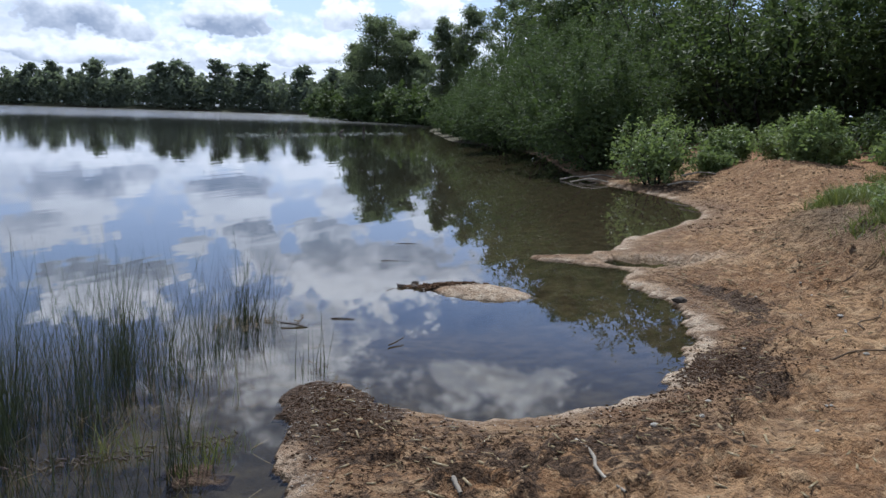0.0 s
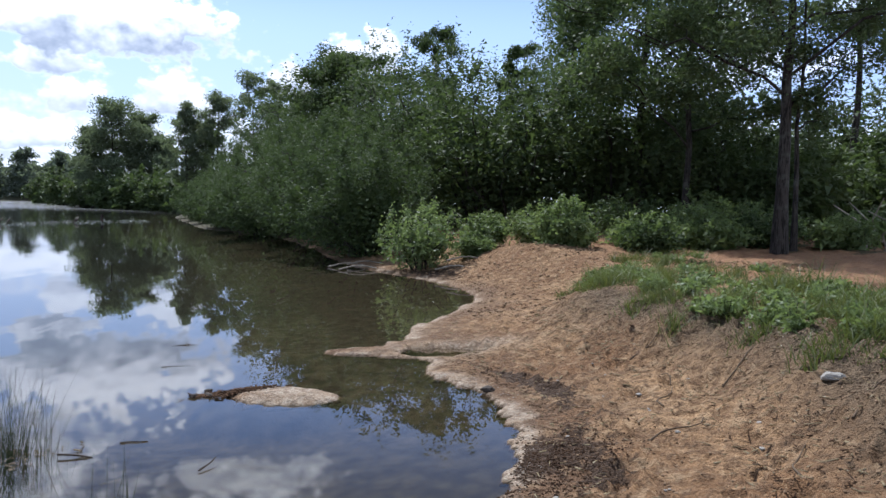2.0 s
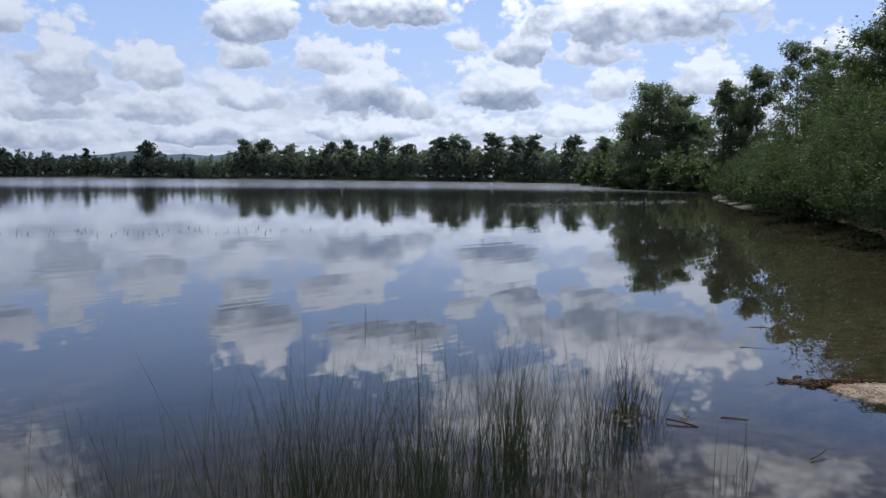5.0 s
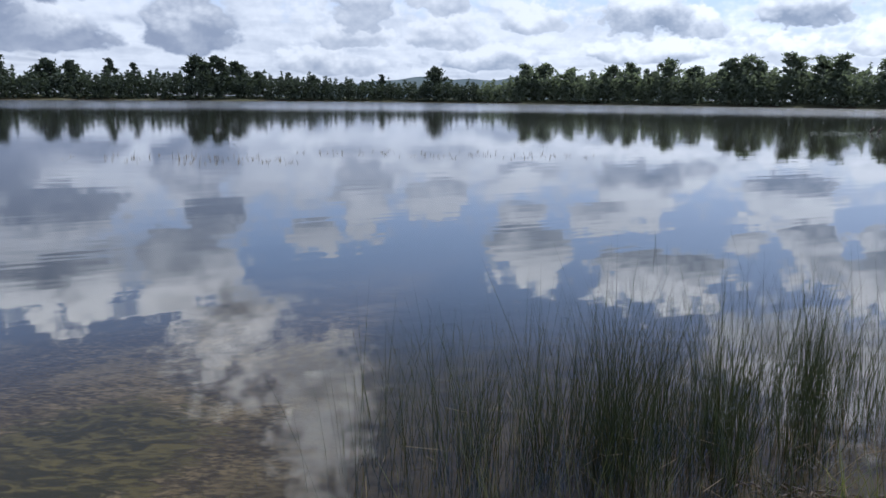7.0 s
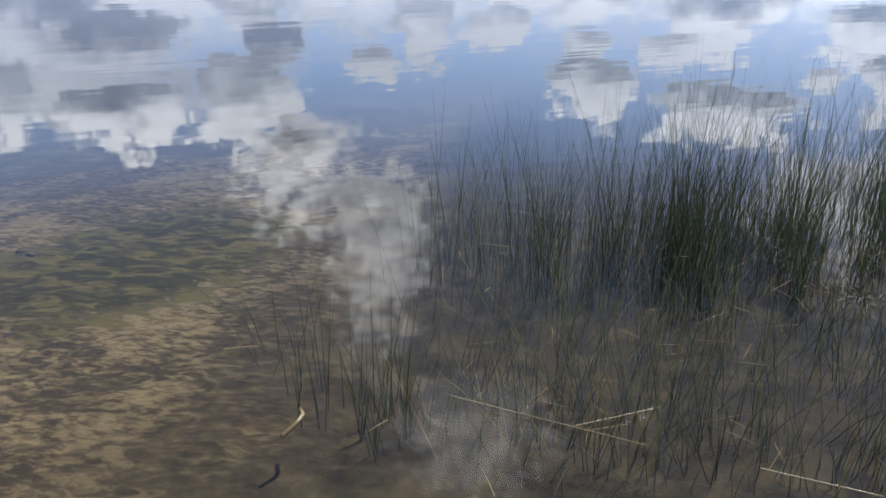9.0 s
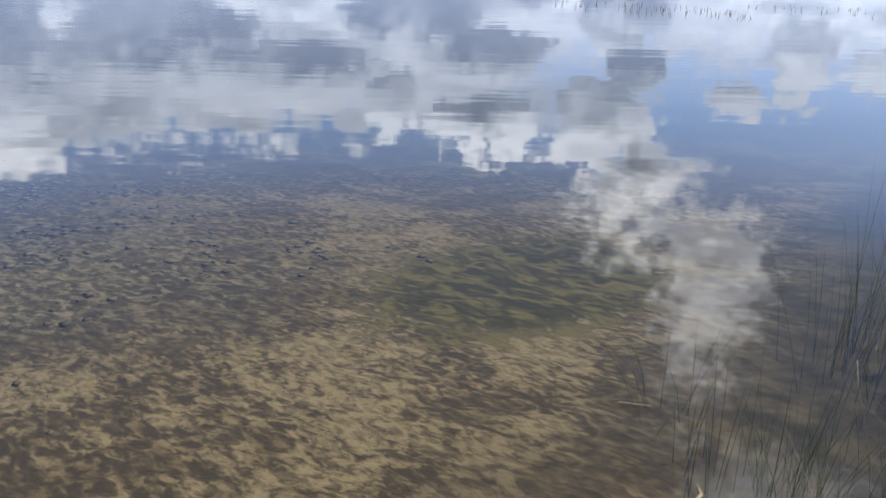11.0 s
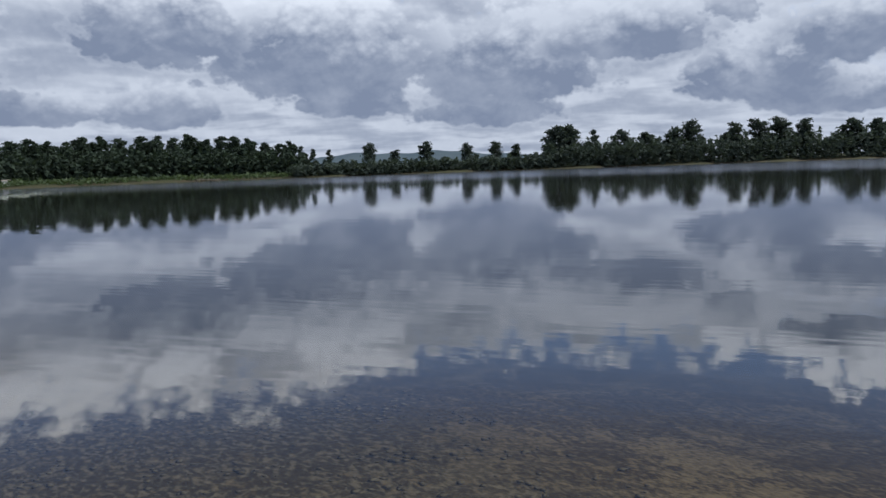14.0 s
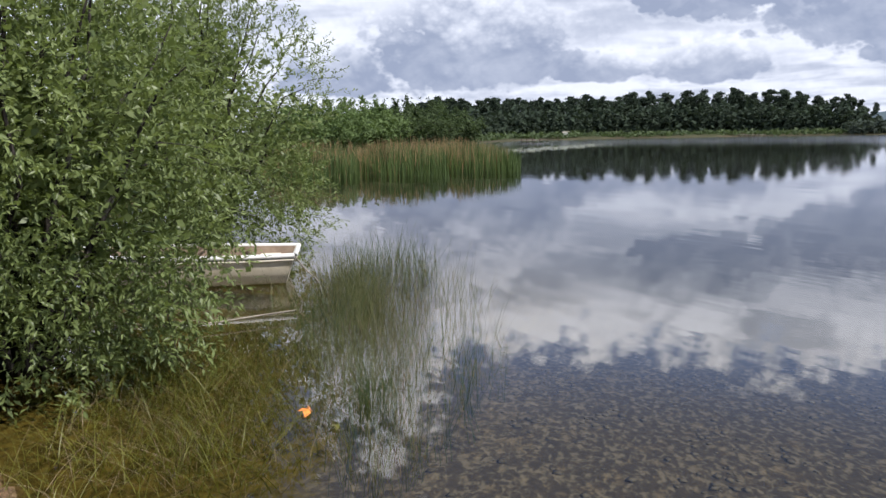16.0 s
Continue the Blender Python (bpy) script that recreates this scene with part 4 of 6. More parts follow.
def make_far(kind, seed, h=10.0, pale=False):
    """A tree of the far shore, its leaves in clumps: pine, round or spire."""
    # pale trees carry the haze in their leaf colour
    pine, broad = (LEAF_NORTH_HAZE, LEAF_NORTH_HAZE) if pale else (LEAF_PINE, LEAF_FAR)
    if kind == "wood":
        ob = make_tree("broadleaf_tree", 0, 0, h, "broadleaf tree in the wood on the west shore, silhouette shade put into its leaves", 0.27, 0.2, 0.12, LEAF_WEST_SHADE, 1700, 0.74, 0.54, 14, (0, 0), 0, 0.15, seed, "trees of the west wood", 0.0, fine=False)
    elif kind == "pine":
        ob = make_tree("pine_tree", 0, 0, h, "tall pine with a flat dark crown on the far shore", 0.22, 0.16, 0.38, pine, 1000, 0.95, 0.62, 13, (0, 0), 0, 0.13, seed, "trees of the far shore", 0.0, top=0.8, fine=False)
    elif kind == "round":
        ob = make_tree("broadleaf_tree", 0, 0, h, "dark rounded broadleaf tree on the far shore", 0.30, 0.2, 0.1, broad, 1000, 1.18, 0.88, 13, (0, 0), 0, 0.19, seed, "trees of the far shore", 0.0, fine=False)
    else:
        ob = make_tree("spruce_tree", 0, 0, h, "narrow dark conifer on the far shore", 0.17, 0.15, 0.08, pine, 850, 0.92, 0.58, 12, (0, 0), 0.1, 0.09, seed, "trees of the far shore", 0.0, top=0.1, fine=False)
    return ob


def far_shore():
    r = np.random.default_rng(5)
    stock = {}

    def put(kind, az, d, h, n):
        """The first tree of each kind is built, the others are copies of it."""
        x, y = bearing(az, d)
        sc = h / 10.0
        m = pose(x + 0.8, y + 0.2, 0.45, 0, 0, float(r.uniform(0, 360))) @ Matrix.Diagonal((sc, sc, sc, 1))
        # east of bearing -4 the copies take the haze-paled leaves
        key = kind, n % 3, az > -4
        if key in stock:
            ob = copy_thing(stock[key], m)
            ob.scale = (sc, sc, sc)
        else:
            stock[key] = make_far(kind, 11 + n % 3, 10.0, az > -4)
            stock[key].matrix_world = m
    # bearing, top's height in degrees: trees that stand out of the line
    single = {"pine": [(-64.6, 1.62), (-60.6, 1.64), (-62.8, 1.16), (-57.6, 1.42), (-55.6, 1.5), (-54.2, 1.3), (-42.2, 2.36), (-39.4, 2.15), (-37.9, 2.3), (-36.6, 2.35), (-35.2, 2.2), (12.8, 2.6), (13.9, 2.75), (14.8, 2.5), (16.9, 2.9), (18.6, 2.7), (19.6, 2.8), (22.4, 2.8), (9.0, 2.55), (6.6, 2.35)],
              "round": [(-51.4, 2.45), (-50.4, 2.4), (-46.9, 2.0), (-45.1, 1.8), (-43.3, 2.0), (-32.4, 2.1), (-31, 2.05), (-23.2, 2.5), (-22, 2.5), (-20.6, 2.2), (-7.0, 2.0), (-0.6, 2.3), (0.6, 2.35), (2.4, 2.0), (5.4, 2.2), (10.6, 2.2), (24.6, 2.7)],
              "spire": [(-68.5, 1.55), (-67.4, 1.5), (-48.7, 2.3), (-28.6, 2.4), (-27.2, 2.2), (-17.2, 1.7), (-10.7, 1.65), (4, 1.95), (7.6, 2.2)]}
    n = 0
    for kind, rows in single.items():
        for az, el in rows:
            d = float(np.interp(az, [q[0] for q in SHORE_FAR[:16]], [q[1] for q in SHORE_FAR[:16]])) + 7
            put(kind, az, d, d * math.tan(radians(el)) + 1.1, n)
            n += 1
    # the continuous lower line
    az = -69.0
    while az < 26:
        d = float(np.interp(az, [q[0] for q in SHORE_FAR[:16]], [q[1] for q in SHORE_FAR[:16]])) + r.uniform(6, 14)
        low = np.interp(az, [-69, -66, -53, -51, -30, -18, -12, -3, 0, 26], [0.9, 0.55, 0.75, 1.3, 1.4, 1.5, 1.0, 1.0, 1.5, 2.1])
        put(("round", "round", "spire")[n % 3], az, d, d * math.tan(radians(low * r.uniform(0.8, 1.1))) + 1.1, n)
        az += r.uniform(0.7, 1.3) * (0.75 if az > -52 else 1.0)
        n += 1
    # the wood on the west shore
    for row in range(2):
        az = -104.0
        while az < -69.3:
            d = float(np.interp(az, [q[0] for q in SHORE_FAR[:16]], [q[1] for q in SHORE_FAR[:16]])) + 14 + 14 * row + r.uniform(0, 6)
            d = max(d, 150)
            el = np.interp(az, [-104, -99, -96, -90, -85, -78, -72, -69], [1.5, 1.95, 2.3, 2.1, 2.2, 2.4, 2.1, 1.6]) * r.uniform(0.86, 1.08)
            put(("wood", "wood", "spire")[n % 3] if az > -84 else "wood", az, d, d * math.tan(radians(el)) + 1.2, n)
            az += r.uniform(0.8, 1.3)
            n += 1
    return n


far_shore()


def shore_scrub():
    """The unbroken dark scrub under the far trees, and the inside of the west wood."""
    r = np.random.default_rng(9)
    A, D = [q[0] for q in SHORE_FAR[:16]], [q[1] for q in SHORE_FAR[:16]]

    def band(name, a0, a1, n, d0, d1, top, size, mat, label):
        az = r.uniform(a0, a1, n)
        d = np.interp(az, A, D) + r.uniform(d0, d1, n)
        lump = 0.85 + 0.2 * np.sin(az * 2.9) * np.sin(az * 7.3 + 1) + 0.15 * np.sin(az * 17)
        z = 0.2 + r.random(n) ** 0.8 * d * np.tan(np.radians(np.interp(az, *top))) * lump
        p = np.stack([d * np.sin(np.radians(az)) + 0.8, d * np.cos(np.radians(az)) + 0.2, z], 1)
        tagged(new(name, mesh_of(name, *leaves(p, size, size * 0.75, 0.4, 0, r, True), mat)), label, "scrub", "", "stuff")
    band("shore_scrub", -70, -4, 32000, -0.5, 9.0, ([-70, -53, -51, -18, -12, -3], [0.9, 0.95, 1.75, 1.8, 1.4, 1.4]), 1.0, LEAF_FAR, "dark scrub along the far shore")
    band("shore_scrub", -4, 26, 18000, -0.5, 9.0, ([-4, -3, 0, 25], [1.4, 1.4, 2.1, 2.4]), 1.0, LEAF_NORTH_HAZE, "scrub along the far shore, haze put into its grey-green")
    band("shore_scrub", -96, -69, 36000, 8, 32, ([-96, -90, -78, -69], [2.1, 2.0, 2.2, 1.6]), 1.0, LEAF_WEST_SHADE, "leaves filling the wood on the west shore, shade put into their colour")
    band("shore_scrub", -94, -70, 4500, 0.5, 9, ([-94, -76], [0.5, 0.35]), 0.7, LEAF_ALDER, "green scrub along the west shore")


shore_scrub()


def mid_shore():
    """The point between the lake's far end and the thicket: a clump of tall trees over round bushes."""
    g = "trees on the wooded point"
    lab = "tall dark broadleaf tree on the wooded point"
    rows = [(27.5, 118, 14.6, 0.24, LEAF_MID_HAZE), (29.3, 121, 12.5, 0.24, LEAF_MID_HAZE), (26.4, 122, 11.5, 0.22, LEAF_MID_HAZE), (30.6, 118, 9, 0.3, LEAF_MID_HAZE)]
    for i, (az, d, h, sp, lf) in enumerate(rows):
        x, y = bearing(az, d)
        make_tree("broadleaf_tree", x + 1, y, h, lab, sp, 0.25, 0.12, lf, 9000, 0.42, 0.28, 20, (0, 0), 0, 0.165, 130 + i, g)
    rows = [(32.2, 88, 11.6, 0.17), (34.2, 88, 12.4, 0.17), (36.6, 86, 14.2, 0.2), (38.2, 84, 13.0, 0.2), (40, 82, 12.2, 0.2), (33.3, 90, 9.5, 0.2)]
    for i, (az, d, h, sp) in enumerate(rows):
        x, y = bearing(az, d)
        make_tree("birch_tree", x + 1, y, h, "slender tree with an open crown on the point", sp, 0.18, 0.3, LEAF_MID_HAZE, 5000, 0.33, 0.2, 20, (0.01, 0), 0.1, 0.085, 140 + i, g)
    bush = [(23.6, 160, 7, 5), (25, 140, 8, 6), (26.3, 125, 8, 5), (27.6, 112, 8, 5), (28.8, 108, 7, 4.6), (30, 105, 8, 5.2), (31.2, 100, 7, 4.8), (32.2, 96, 7, 4.4), (33.0, 92, 6, 4.5), (34.2, 90, 7, 5), (35.6, 88, 7, 5)]
    for i, (az, d, w, h) in enumerate(bush):
        x, y = bearing(az, d)
        make_shrub("willow_bush", x + 1, y, w, h, "round green willow bush on the wooded point", LEAF_DARK, 2000, 0.6, 0.42, 12, 150 + i, "bushes on the wooded point", -0.5, skirt=1)
    # bright bushes behind the reed bed to the west
    for i, (az, d, w, h) in enumerate([(-107, 70, 9, 4.4), (-104.4, 74, 8, 4.2), (-102, 82, 9, 4.6), (-99.7, 92, 9, 4.9), (-97.6, 104, 10, 5.0), (-95.6, 116, 10, 4.6)]):
        x, y = bearing(az, d)
        make_shrub("willow_bush", x, y, w, h, "rounded grey-green willow bush behind the reed bed", LEAF_PALE if i < 3 else LEAF_WILLOW, 3200, 0.4, 0.25, 12, 170 + i, "bushes behind the reeds", 0.1, skirt=1)


mid_shore()


def far_hills():
    """Low wooded ridges beyond the shore."""
    def ridge(a0, a1, d, h, name):
        az = np.linspace(a0, a1, 60)
        s = (az - a0) / (a1 - a0)
        top = h * np.sin(np.pi * s) ** 0.6 * (1 + 0.08 * np.sin(s * 23) + 0.05 * np.sin(s * 57))
        v = []
        for a, tz in zip(az, top):
            for rr, zz in ((d - 120, 0.2), (d, tz), (d + 160, 0.2)):
                x, y = bearing(a, rr)
                v.append((x, y, zz))
        f = [(i * 3 + k, i * 3 + k + 1, i * 3 + k + 4, i * 3 + k + 3) for i in range(59) for k in range(2)]
        tagged(new(name, mesh_of(name, v, f, HILL_HAZE, True)), "low wooded ridge far beyond the lake, blue haze put into its colour", "hill", "", "structure")
    ridge(-19, 12, 1300, 33, "ridge")
    ridge(-74, -50, 1500, 29, "ridge")


far_hills()


# ---- rushes, reeds, grass ----
def rush_patch(name, n, cx, cy, rx, ry, h, label, mat=RUSH, width=0.007, seed=1, turn=0.0, lean=0.1, kind="", z=-0.25, group="rushes in the shallows", flat=False, bend=0.07, heart=False):
    r = np.random.default_rng(seed)
    a, q = r.uniform(0, 2 * np.pi, n), (np.minimum(np.abs(r.normal(0, 0.6, n)), 1.5) if heart else np.sqrt(r.random(n)))
    u, v = np.cos(a) * q * rx, np.sin(a) * q * ry
    c, s = math.cos(radians(turn)), math.sin(radians(turn))
    x, y = u * c - v * s, u * s + v * c
    zz = np.clip(ground_at(x + cx, y + cy), z, 0.3)
    base = np.stack([x, y, zz], 1)
    hh = h * (1 - 0.35 * np.minimum(q * q, 1.6)) * (r.uniform(0.65, 1.25, n) if h < 0.8 else 1.0)
    me = mesh_of(name, *blades(base, hh - zz, width, lean, bend, 3, r, flat), mat)
    ob = new(name, me)
    ob.location = (cx, cy, 0)
    return tagged(ob, label, "rushes", group, "stuff")


def rushes():
    lab = "clump of thin dark green rushes standing in shallow water"
    # tufts, each thick at its heart, then the loose stand round them
    tufts = [(1.15, 3.68, 0.2, 0.62, 210), (1.2, 3.25, 0.16, 0.55, 70), (1.68, 3.9, 0.2, 0.58, 140), (1.6, 3.4, 0.18, 0.58, 80), (2.28, 4.5, 0.2, 0.55, 190), (2.0, 3.7, 0.2, 0.55, 90), (2.5, 4.05, 0.2, 0.5, 60), (0.8, 3.6, 0.2, 0.52, 90),
             (0.5, 3.4, 0.18, 0.48, 55), (1.4, 4.0, 0.2, 0.52, 90), (2.75, 4.5, 0.2, 0.48, 60), (3.21, 4.98, 0.2, 0.44, 170), (0.2, 3.75, 0.25, 0.45, 50), (0.45, 3.95, 0.25, 0.44, 50), (0.95, 4.0, 0.2, 0.48, 60), (2.2, 2.85, 0.12, 0.42, 45), (1.95, 2.6, 0.15, 0.34, 40)]
    for i, (x, y, rr, h, n) in enumerate(tufts):
        rush_patch("rush_clump", int(n * 0.8), x, y, rr * 1.2, rr, h * 1.2, lab, RUSH, 0.004, 200 + i, 0, 0.16, bend=0.14, heart=True)
    loose = [(0.15, 3.4, 0.4, 0.35, 0.48, 70, 20), (0.8, 3.65, 0.45, 0.4, 0.53, 170, 25), (1.4, 3.85, 0.45, 0.42, 0.55, 260, 25), (2.0, 4.2, 0.45, 0.42, 0.53, 260, 28), (2.6, 4.5, 0.45, 0.36, 0.48, 130, 30), (3.05, 4.8, 0.3, 0.25, 0.42, 50, 30),
             (0.7, 2.95, 0.7, 0.35, 0.34, 80, 8), (1.5, 3.2, 0.6, 0.35, 0.34, 60, 15), (2.35, 3.7, 0.5, 0.35, 0.3, 18, 30), (0.6, 2.2, 0.55, 0.32, 0.22, 90, -5), (1.35, 2.25, 0.6, 0.35, 0.24, 80, 5), (1.0, 2.35, 0.9, 0.4, 0.22, 110, 5), (1.2, 2.65, 0.8, 0.3, 0.28, 60, 10), (1.9, 2.6, 0.35, 0.3, 0.25, 16, 10)]
    for i, (x, y, rx, ry, h, n, tr) in enumerate(loose):
        rush_patch("rush_clump", int(n * 0.8), x, y, rx, ry, h * (1.3 if h > 0.4 else 1.15), "loose stand of thin rushes in shallow water", RUSH if h > 0.4 or i % 2 else RUSH_PALE, 0.004 if h > 0.4 else 0.0042, 230 + i, tr, 0.19 if h > 0.4 else 0.2, bend=0.16)
    for i, (x, y, rx, ry, n) in enumerate([(1.4, 3.4, 1.2, 0.6, 150), (1.2, 2.4, 1.1, 0.5, 150)]):
        rush_patch("rush_clump", n, x, y, rx, ry, 0.2, "broken dry rush stems among green ones", DRY, 0.0024, 262 + i, 15, 0.9, bend=0.5)
    rush_patch("rush_clump", 26, -0.05, 2.3, 0.28, 0.2, 0.4, "few thin rushes in shallow water", RUSH, 0.0045, 240, 0, 0.14)
    rush_patch("rush_clump", 34, 0.1, 2.12, 0.1, 0.17, 0.46, "small tuft of thin rushes in shallow water", RUSH, 0.0042, 237, 0, 0.2, bend=0.25)
    for i, (x, y, rx, ry, h, n) in enumerate([(0.75, 2.1, 0.3, 0.25, 0.34, 40), (1.35, 2.15, 0.35, 0.25, 0.36, 45), (1.0, 2.7, 0.5, 0.2, 0.42, 50), (1.65, 2.75, 0.3, 0.2, 0.42, 35)]):
        rush_patch("rush_clump", n, x, y, rx, ry, h, "loose leaning rush stems in shallow water", RUSH if i % 2 else RUSH_PALE, 0.0042, 340 + i, 0, 0.4, bend=0.3)
    rush_patch("rush_clump", 12, -0.42, 2.62, 0.15, 0.14, 0.45, "few thin bent rushes in shallow water", RUSH, 0.0045, 241, 0, 0.2, bend=0.5)
    rush_patch("rush_clump", 9, 0.1, 3.6, 0.3, 0.2, 0.4, "few thin bent rushes in shallow water", RUSH, 0.0045, 242, 0, 0.25, bend=0.6)
    rush_patch("rush_clump", 16, 3.2, 3.85, 0.12, 0.1, 0.3, "few thin rushes at the tip of the beach", RUSH, 0.0045, 243, 0, 0.18)
    rush_patch("rush_clump", 3, 2.06, 8.35, 0.12, 0.05, 0.32, "few thin rushes in open water", RUSH, 0.009, 244, 0, 0.1)
    rush_patch("rush_clump", 2, 6.5, 17.8, 0.05, 0.05, 0.35, "lone rush in open water", RUSH, 0.012, 245, 0, 0.1)
    # stems far out that barely break the surface
    rush_patch("sparse_stems", 90, -7.5, 18.6, 3.2, 1.3, 0.14, "sparse short stems breaking the lake's surface", DRY, 0.02, 246, 0, 0.2, "stuff", -0.03)
    rush_patch("sparse_stems", 90, -1.5, 22, 4.5, 1.6, 0.12, "sparse short stems breaking the lake's surface", DRY, 0.02, 247, 0, 0.2, "stuff", -0.03)
    # by the boat
    g = "rushes beside the boat"
    for i, (x, y, rx, ry, h, n) in enumerate([(-7.6, -1.85, 1.2, 0.55, 0.56, 520), (-9.8, -2.1, 1.4, 0.7, 0.6, 480), (-6.0, -1.5, 1.1, 0.5, 0.46, 380), (-4.9, -1.25, 0.8, 0.35, 0.36, 190), (-8.4, -1.2, 1.5, 0.5, 0.5, 150), (-5.6, -0.95, 1.2, 0.4, 0.38, 120), (-4.2, -1.05, 0.6, 0.25, 0.28, 90), (-6.4, -0.55, 0.8, 0.2, 0.36, 24), (-8.6, -2.35, 0.8, 0.3, 0.55, 260), (-7.0, -2.1, 0.8, 0.3, 0.45, 200)]):
        rush_patch("rush_clump", int(n * 1.3), x, y, rx, ry, h, "stand of grey-green rushes beside the boat", REED if i % 2 else RUSH_PALE, 0.006, 250 + i, 8, 0.2, group=g, bend=0.18, heart=i in (0, 3))
        rush_patch("rush_clump", n // 4, x, y, rx, ry, h * 0.7, "dry pale rush stems beside the boat", DRY, 0.006, 260 + i, 8, 0.6, group=g, bend=0.4)
    g = "sedge in the wet margin"
    for i, (x, y, rx, ry, h, n) in enumerate([(-6.4, -2.7, 1.3, 0.8, 0.14, 620), (-5.1, -2.2, 1.0, 0.6, 0.17, 560), (-4.4, -2.6, 0.8, 0.6, 0.2, 420), (-8.0, -2.8, 1.0, 0.5, 0.22, 560), (-4.1, -1.9, 0.7, 0.45, 0.17, 330), (-3.5, -2.6, 0.6, 0.6, 0.22, 260), (-7.4, -2.5, 1.2, 0.5, 0.12, 420), (-5.6, -2.9, 1.2, 0.6, 0.2, 420), (-5.8, -1.95, 1.0, 0.35, 0.1, 260)]):
        rush_patch("sedge_clump", int(n * 0.6), x, y, rx, ry, h + 0.07, "yellow-green sedge in shallow water", SEDGE if i % 3 else GRASS, 0.007, 270 + i, 12, 0.75, group=g, flat=True, bend=0.7)
        rush_patch("sedge_clump", n // 5, x, y, rx, ry, h * 1.3, "dry bent sedge stems in shallow water", DRY, 0.005, 280 + i, 12, 1.0, group=g, bend=0.9)
    # the reed bed beyond the boat
    for i, (x, y, rx, ry, h, n) in enumerate([(-33, -9.5, 3.2, 1.8, 1.3, 1500), (-34.5, -6.0, 3.0, 1.9, 1.3, 1700), (-37, -3.0, 3.0, 1.9, 1.25, 1700), (-42, -4.4, 4.5, 3, 1.25, 1700), (-40, -10.5, 5, 3, 1.3, 1500), (-52, -7, 7, 4, 1.3, 1500)]):
        rush_patch("reed_bed", n, x, y, rx, ry, h, "tall green reed bed standing in the lake", REED, 0.045, 290 + i, 30, 0.07, "stuff", group="", flat=True)
        rush_patch("reed_bed", n // 2, x - 1.0, y - 0.6, rx, ry, h * 1.12, "brown reed plumes above a green reed bed", REED_TOP, 0.05, 310 + i, 30, 0.08, "stuff", group="", flat=True)
    rush_patch("reed_fringe", 110, -32, -4.6, 4.6, 0.7, 0.5, "sparse reeds along the bed's edge", REED, 0.03, 330, 32, 0.1, "stuff", group="")


rushes()


def bank_grass():
    r = np.random.default_rng(31)
    # short grass on the bank, thicker in tufts
    spots = [(8.4, 2.4, 1.1, 0.8), (9.6, 3.2, 1.2, 0.9), (10.8, 4.4, 1.2, 1.0), (12.2, 5.6, 1.3, 1.0), (7.4, 1.2, 0.8, 0.7), (8.8, 1.6, 0.9, 0.7), (12.3, 6.6, 0.7, 0.4), (7.9, 0.4, 1.0, 0.7), (13.4, 5.2, 1.4, 1.2), (6.3, 0.3, 0.6, 0.5), (11.6, 3.2, 1.0, 0.8), (15.5, 6.5, 1.6, 1.0), (8.75, 1.75, 0.55, 0.35), (8.1, 1.0, 0.5, 0.35), (9.6, 2.6, 0.5, 0.3), (7.3, 1.5, 0.25, 0.2), (10.6, 5.4, 0.9, 0.35), (9.9, 4.6, 0.7, 0.4), (9.0, 3.7, 0.6, 0.4), (8.4, 3.0, 0.5, 0.35), (7.9, 2.3, 0.4, 0.3)]
    for i, (x, y, rx, ry) in enumerate(spots):
        n = int(75 * rx * ry) + 20
        a, q = r.uniform(0, 2 * np.pi, n), np.sqrt(r.random(n))
        tx, ty = x + np.cos(a) * q * rx, y + np.sin(a) * q * ry
        ok = wavy(tx, ty, 0.55, 8) + 0.4 * wavy(tx, ty, 0.2, 5) > (-0.25 if i in (4, 5, 7, 9) else 0.2 if i < 12 else -0.4 if i < 16 else 0.0)
        tx, ty, q = tx[ok], ty[ok], q[ok]
        n = len(tx)
        k = r.integers(18, 56, n)
        size = np.repeat(r.uniform(0.03, 0.10, n), k)
        tall = np.repeat((0.05 + 0.25 * r.random(n) ** 2) * (1.3 if 12 <= i < 16 else 0.9), k)
        px, py = np.repeat(tx, k) + r.normal(0, 1, k.sum()) * size, np.repeat(ty, k) + r.normal(0, 1, k.sum()) * size
        pz = ground_at(px, py) - 0.01
        v, f = blades(np.stack([px - x, py - y, pz], 1), tall, 0.011, 0.4, 0.7, 2, r, True)
        ob = new("grass_patch", mesh_of("grass_patch", v, f, GRASS))
        ob.location = (x, y, 0)
        tagged(ob, "patch of short green grass on the sandy bank", "grass", "", "stuff")
    stock = [make_shrub("weed", x, y, w, h, "leafy green weed in the grass of the bank", LEAF_BRIGHT, 300, 0.045, 0.022, 7, 350 + i, "weeds on the bank", skirt=1, twigs=1)
             for i, (x, y, w, h) in enumerate([(8.0, 1.5, 0.4, 0.16), (8.9, 2.2, 0.5, 0.2), (9.8, 3.0, 0.45, 0.14)])]
    for i in range(56):
        x, y, rx, ry = spots[i % len(spots)]
        x, y = x + r.normal(0, 0.45) * rx, y + r.normal(0, 0.45) * ry
        if from_shore(x, y)[0] > 1.9:
            copy_thing(stock[i % 3], pose(x, y, float(ground_at(x, y)[0]) - 0.02, 0, 0, r.uniform(0, 360)))
    for i, (x, y, h) in enumerate([(7.55, 2.05, 0.3), (7.1, 0.9, 0.25), (6.4, 0.9, 0.16), (9.3, 1.2, 0.28), (8.3, 0.2, 0.3), (12.6, 5.9, 0.2)]):
        make_shrub("weed", x, y, 0.32, h, "small leafy weed on the bank", LEAF_BRIGHT, 260, 0.04, 0.018, 6, 340 + i, "weeds on the bank", twigs=1)


bank_grass()


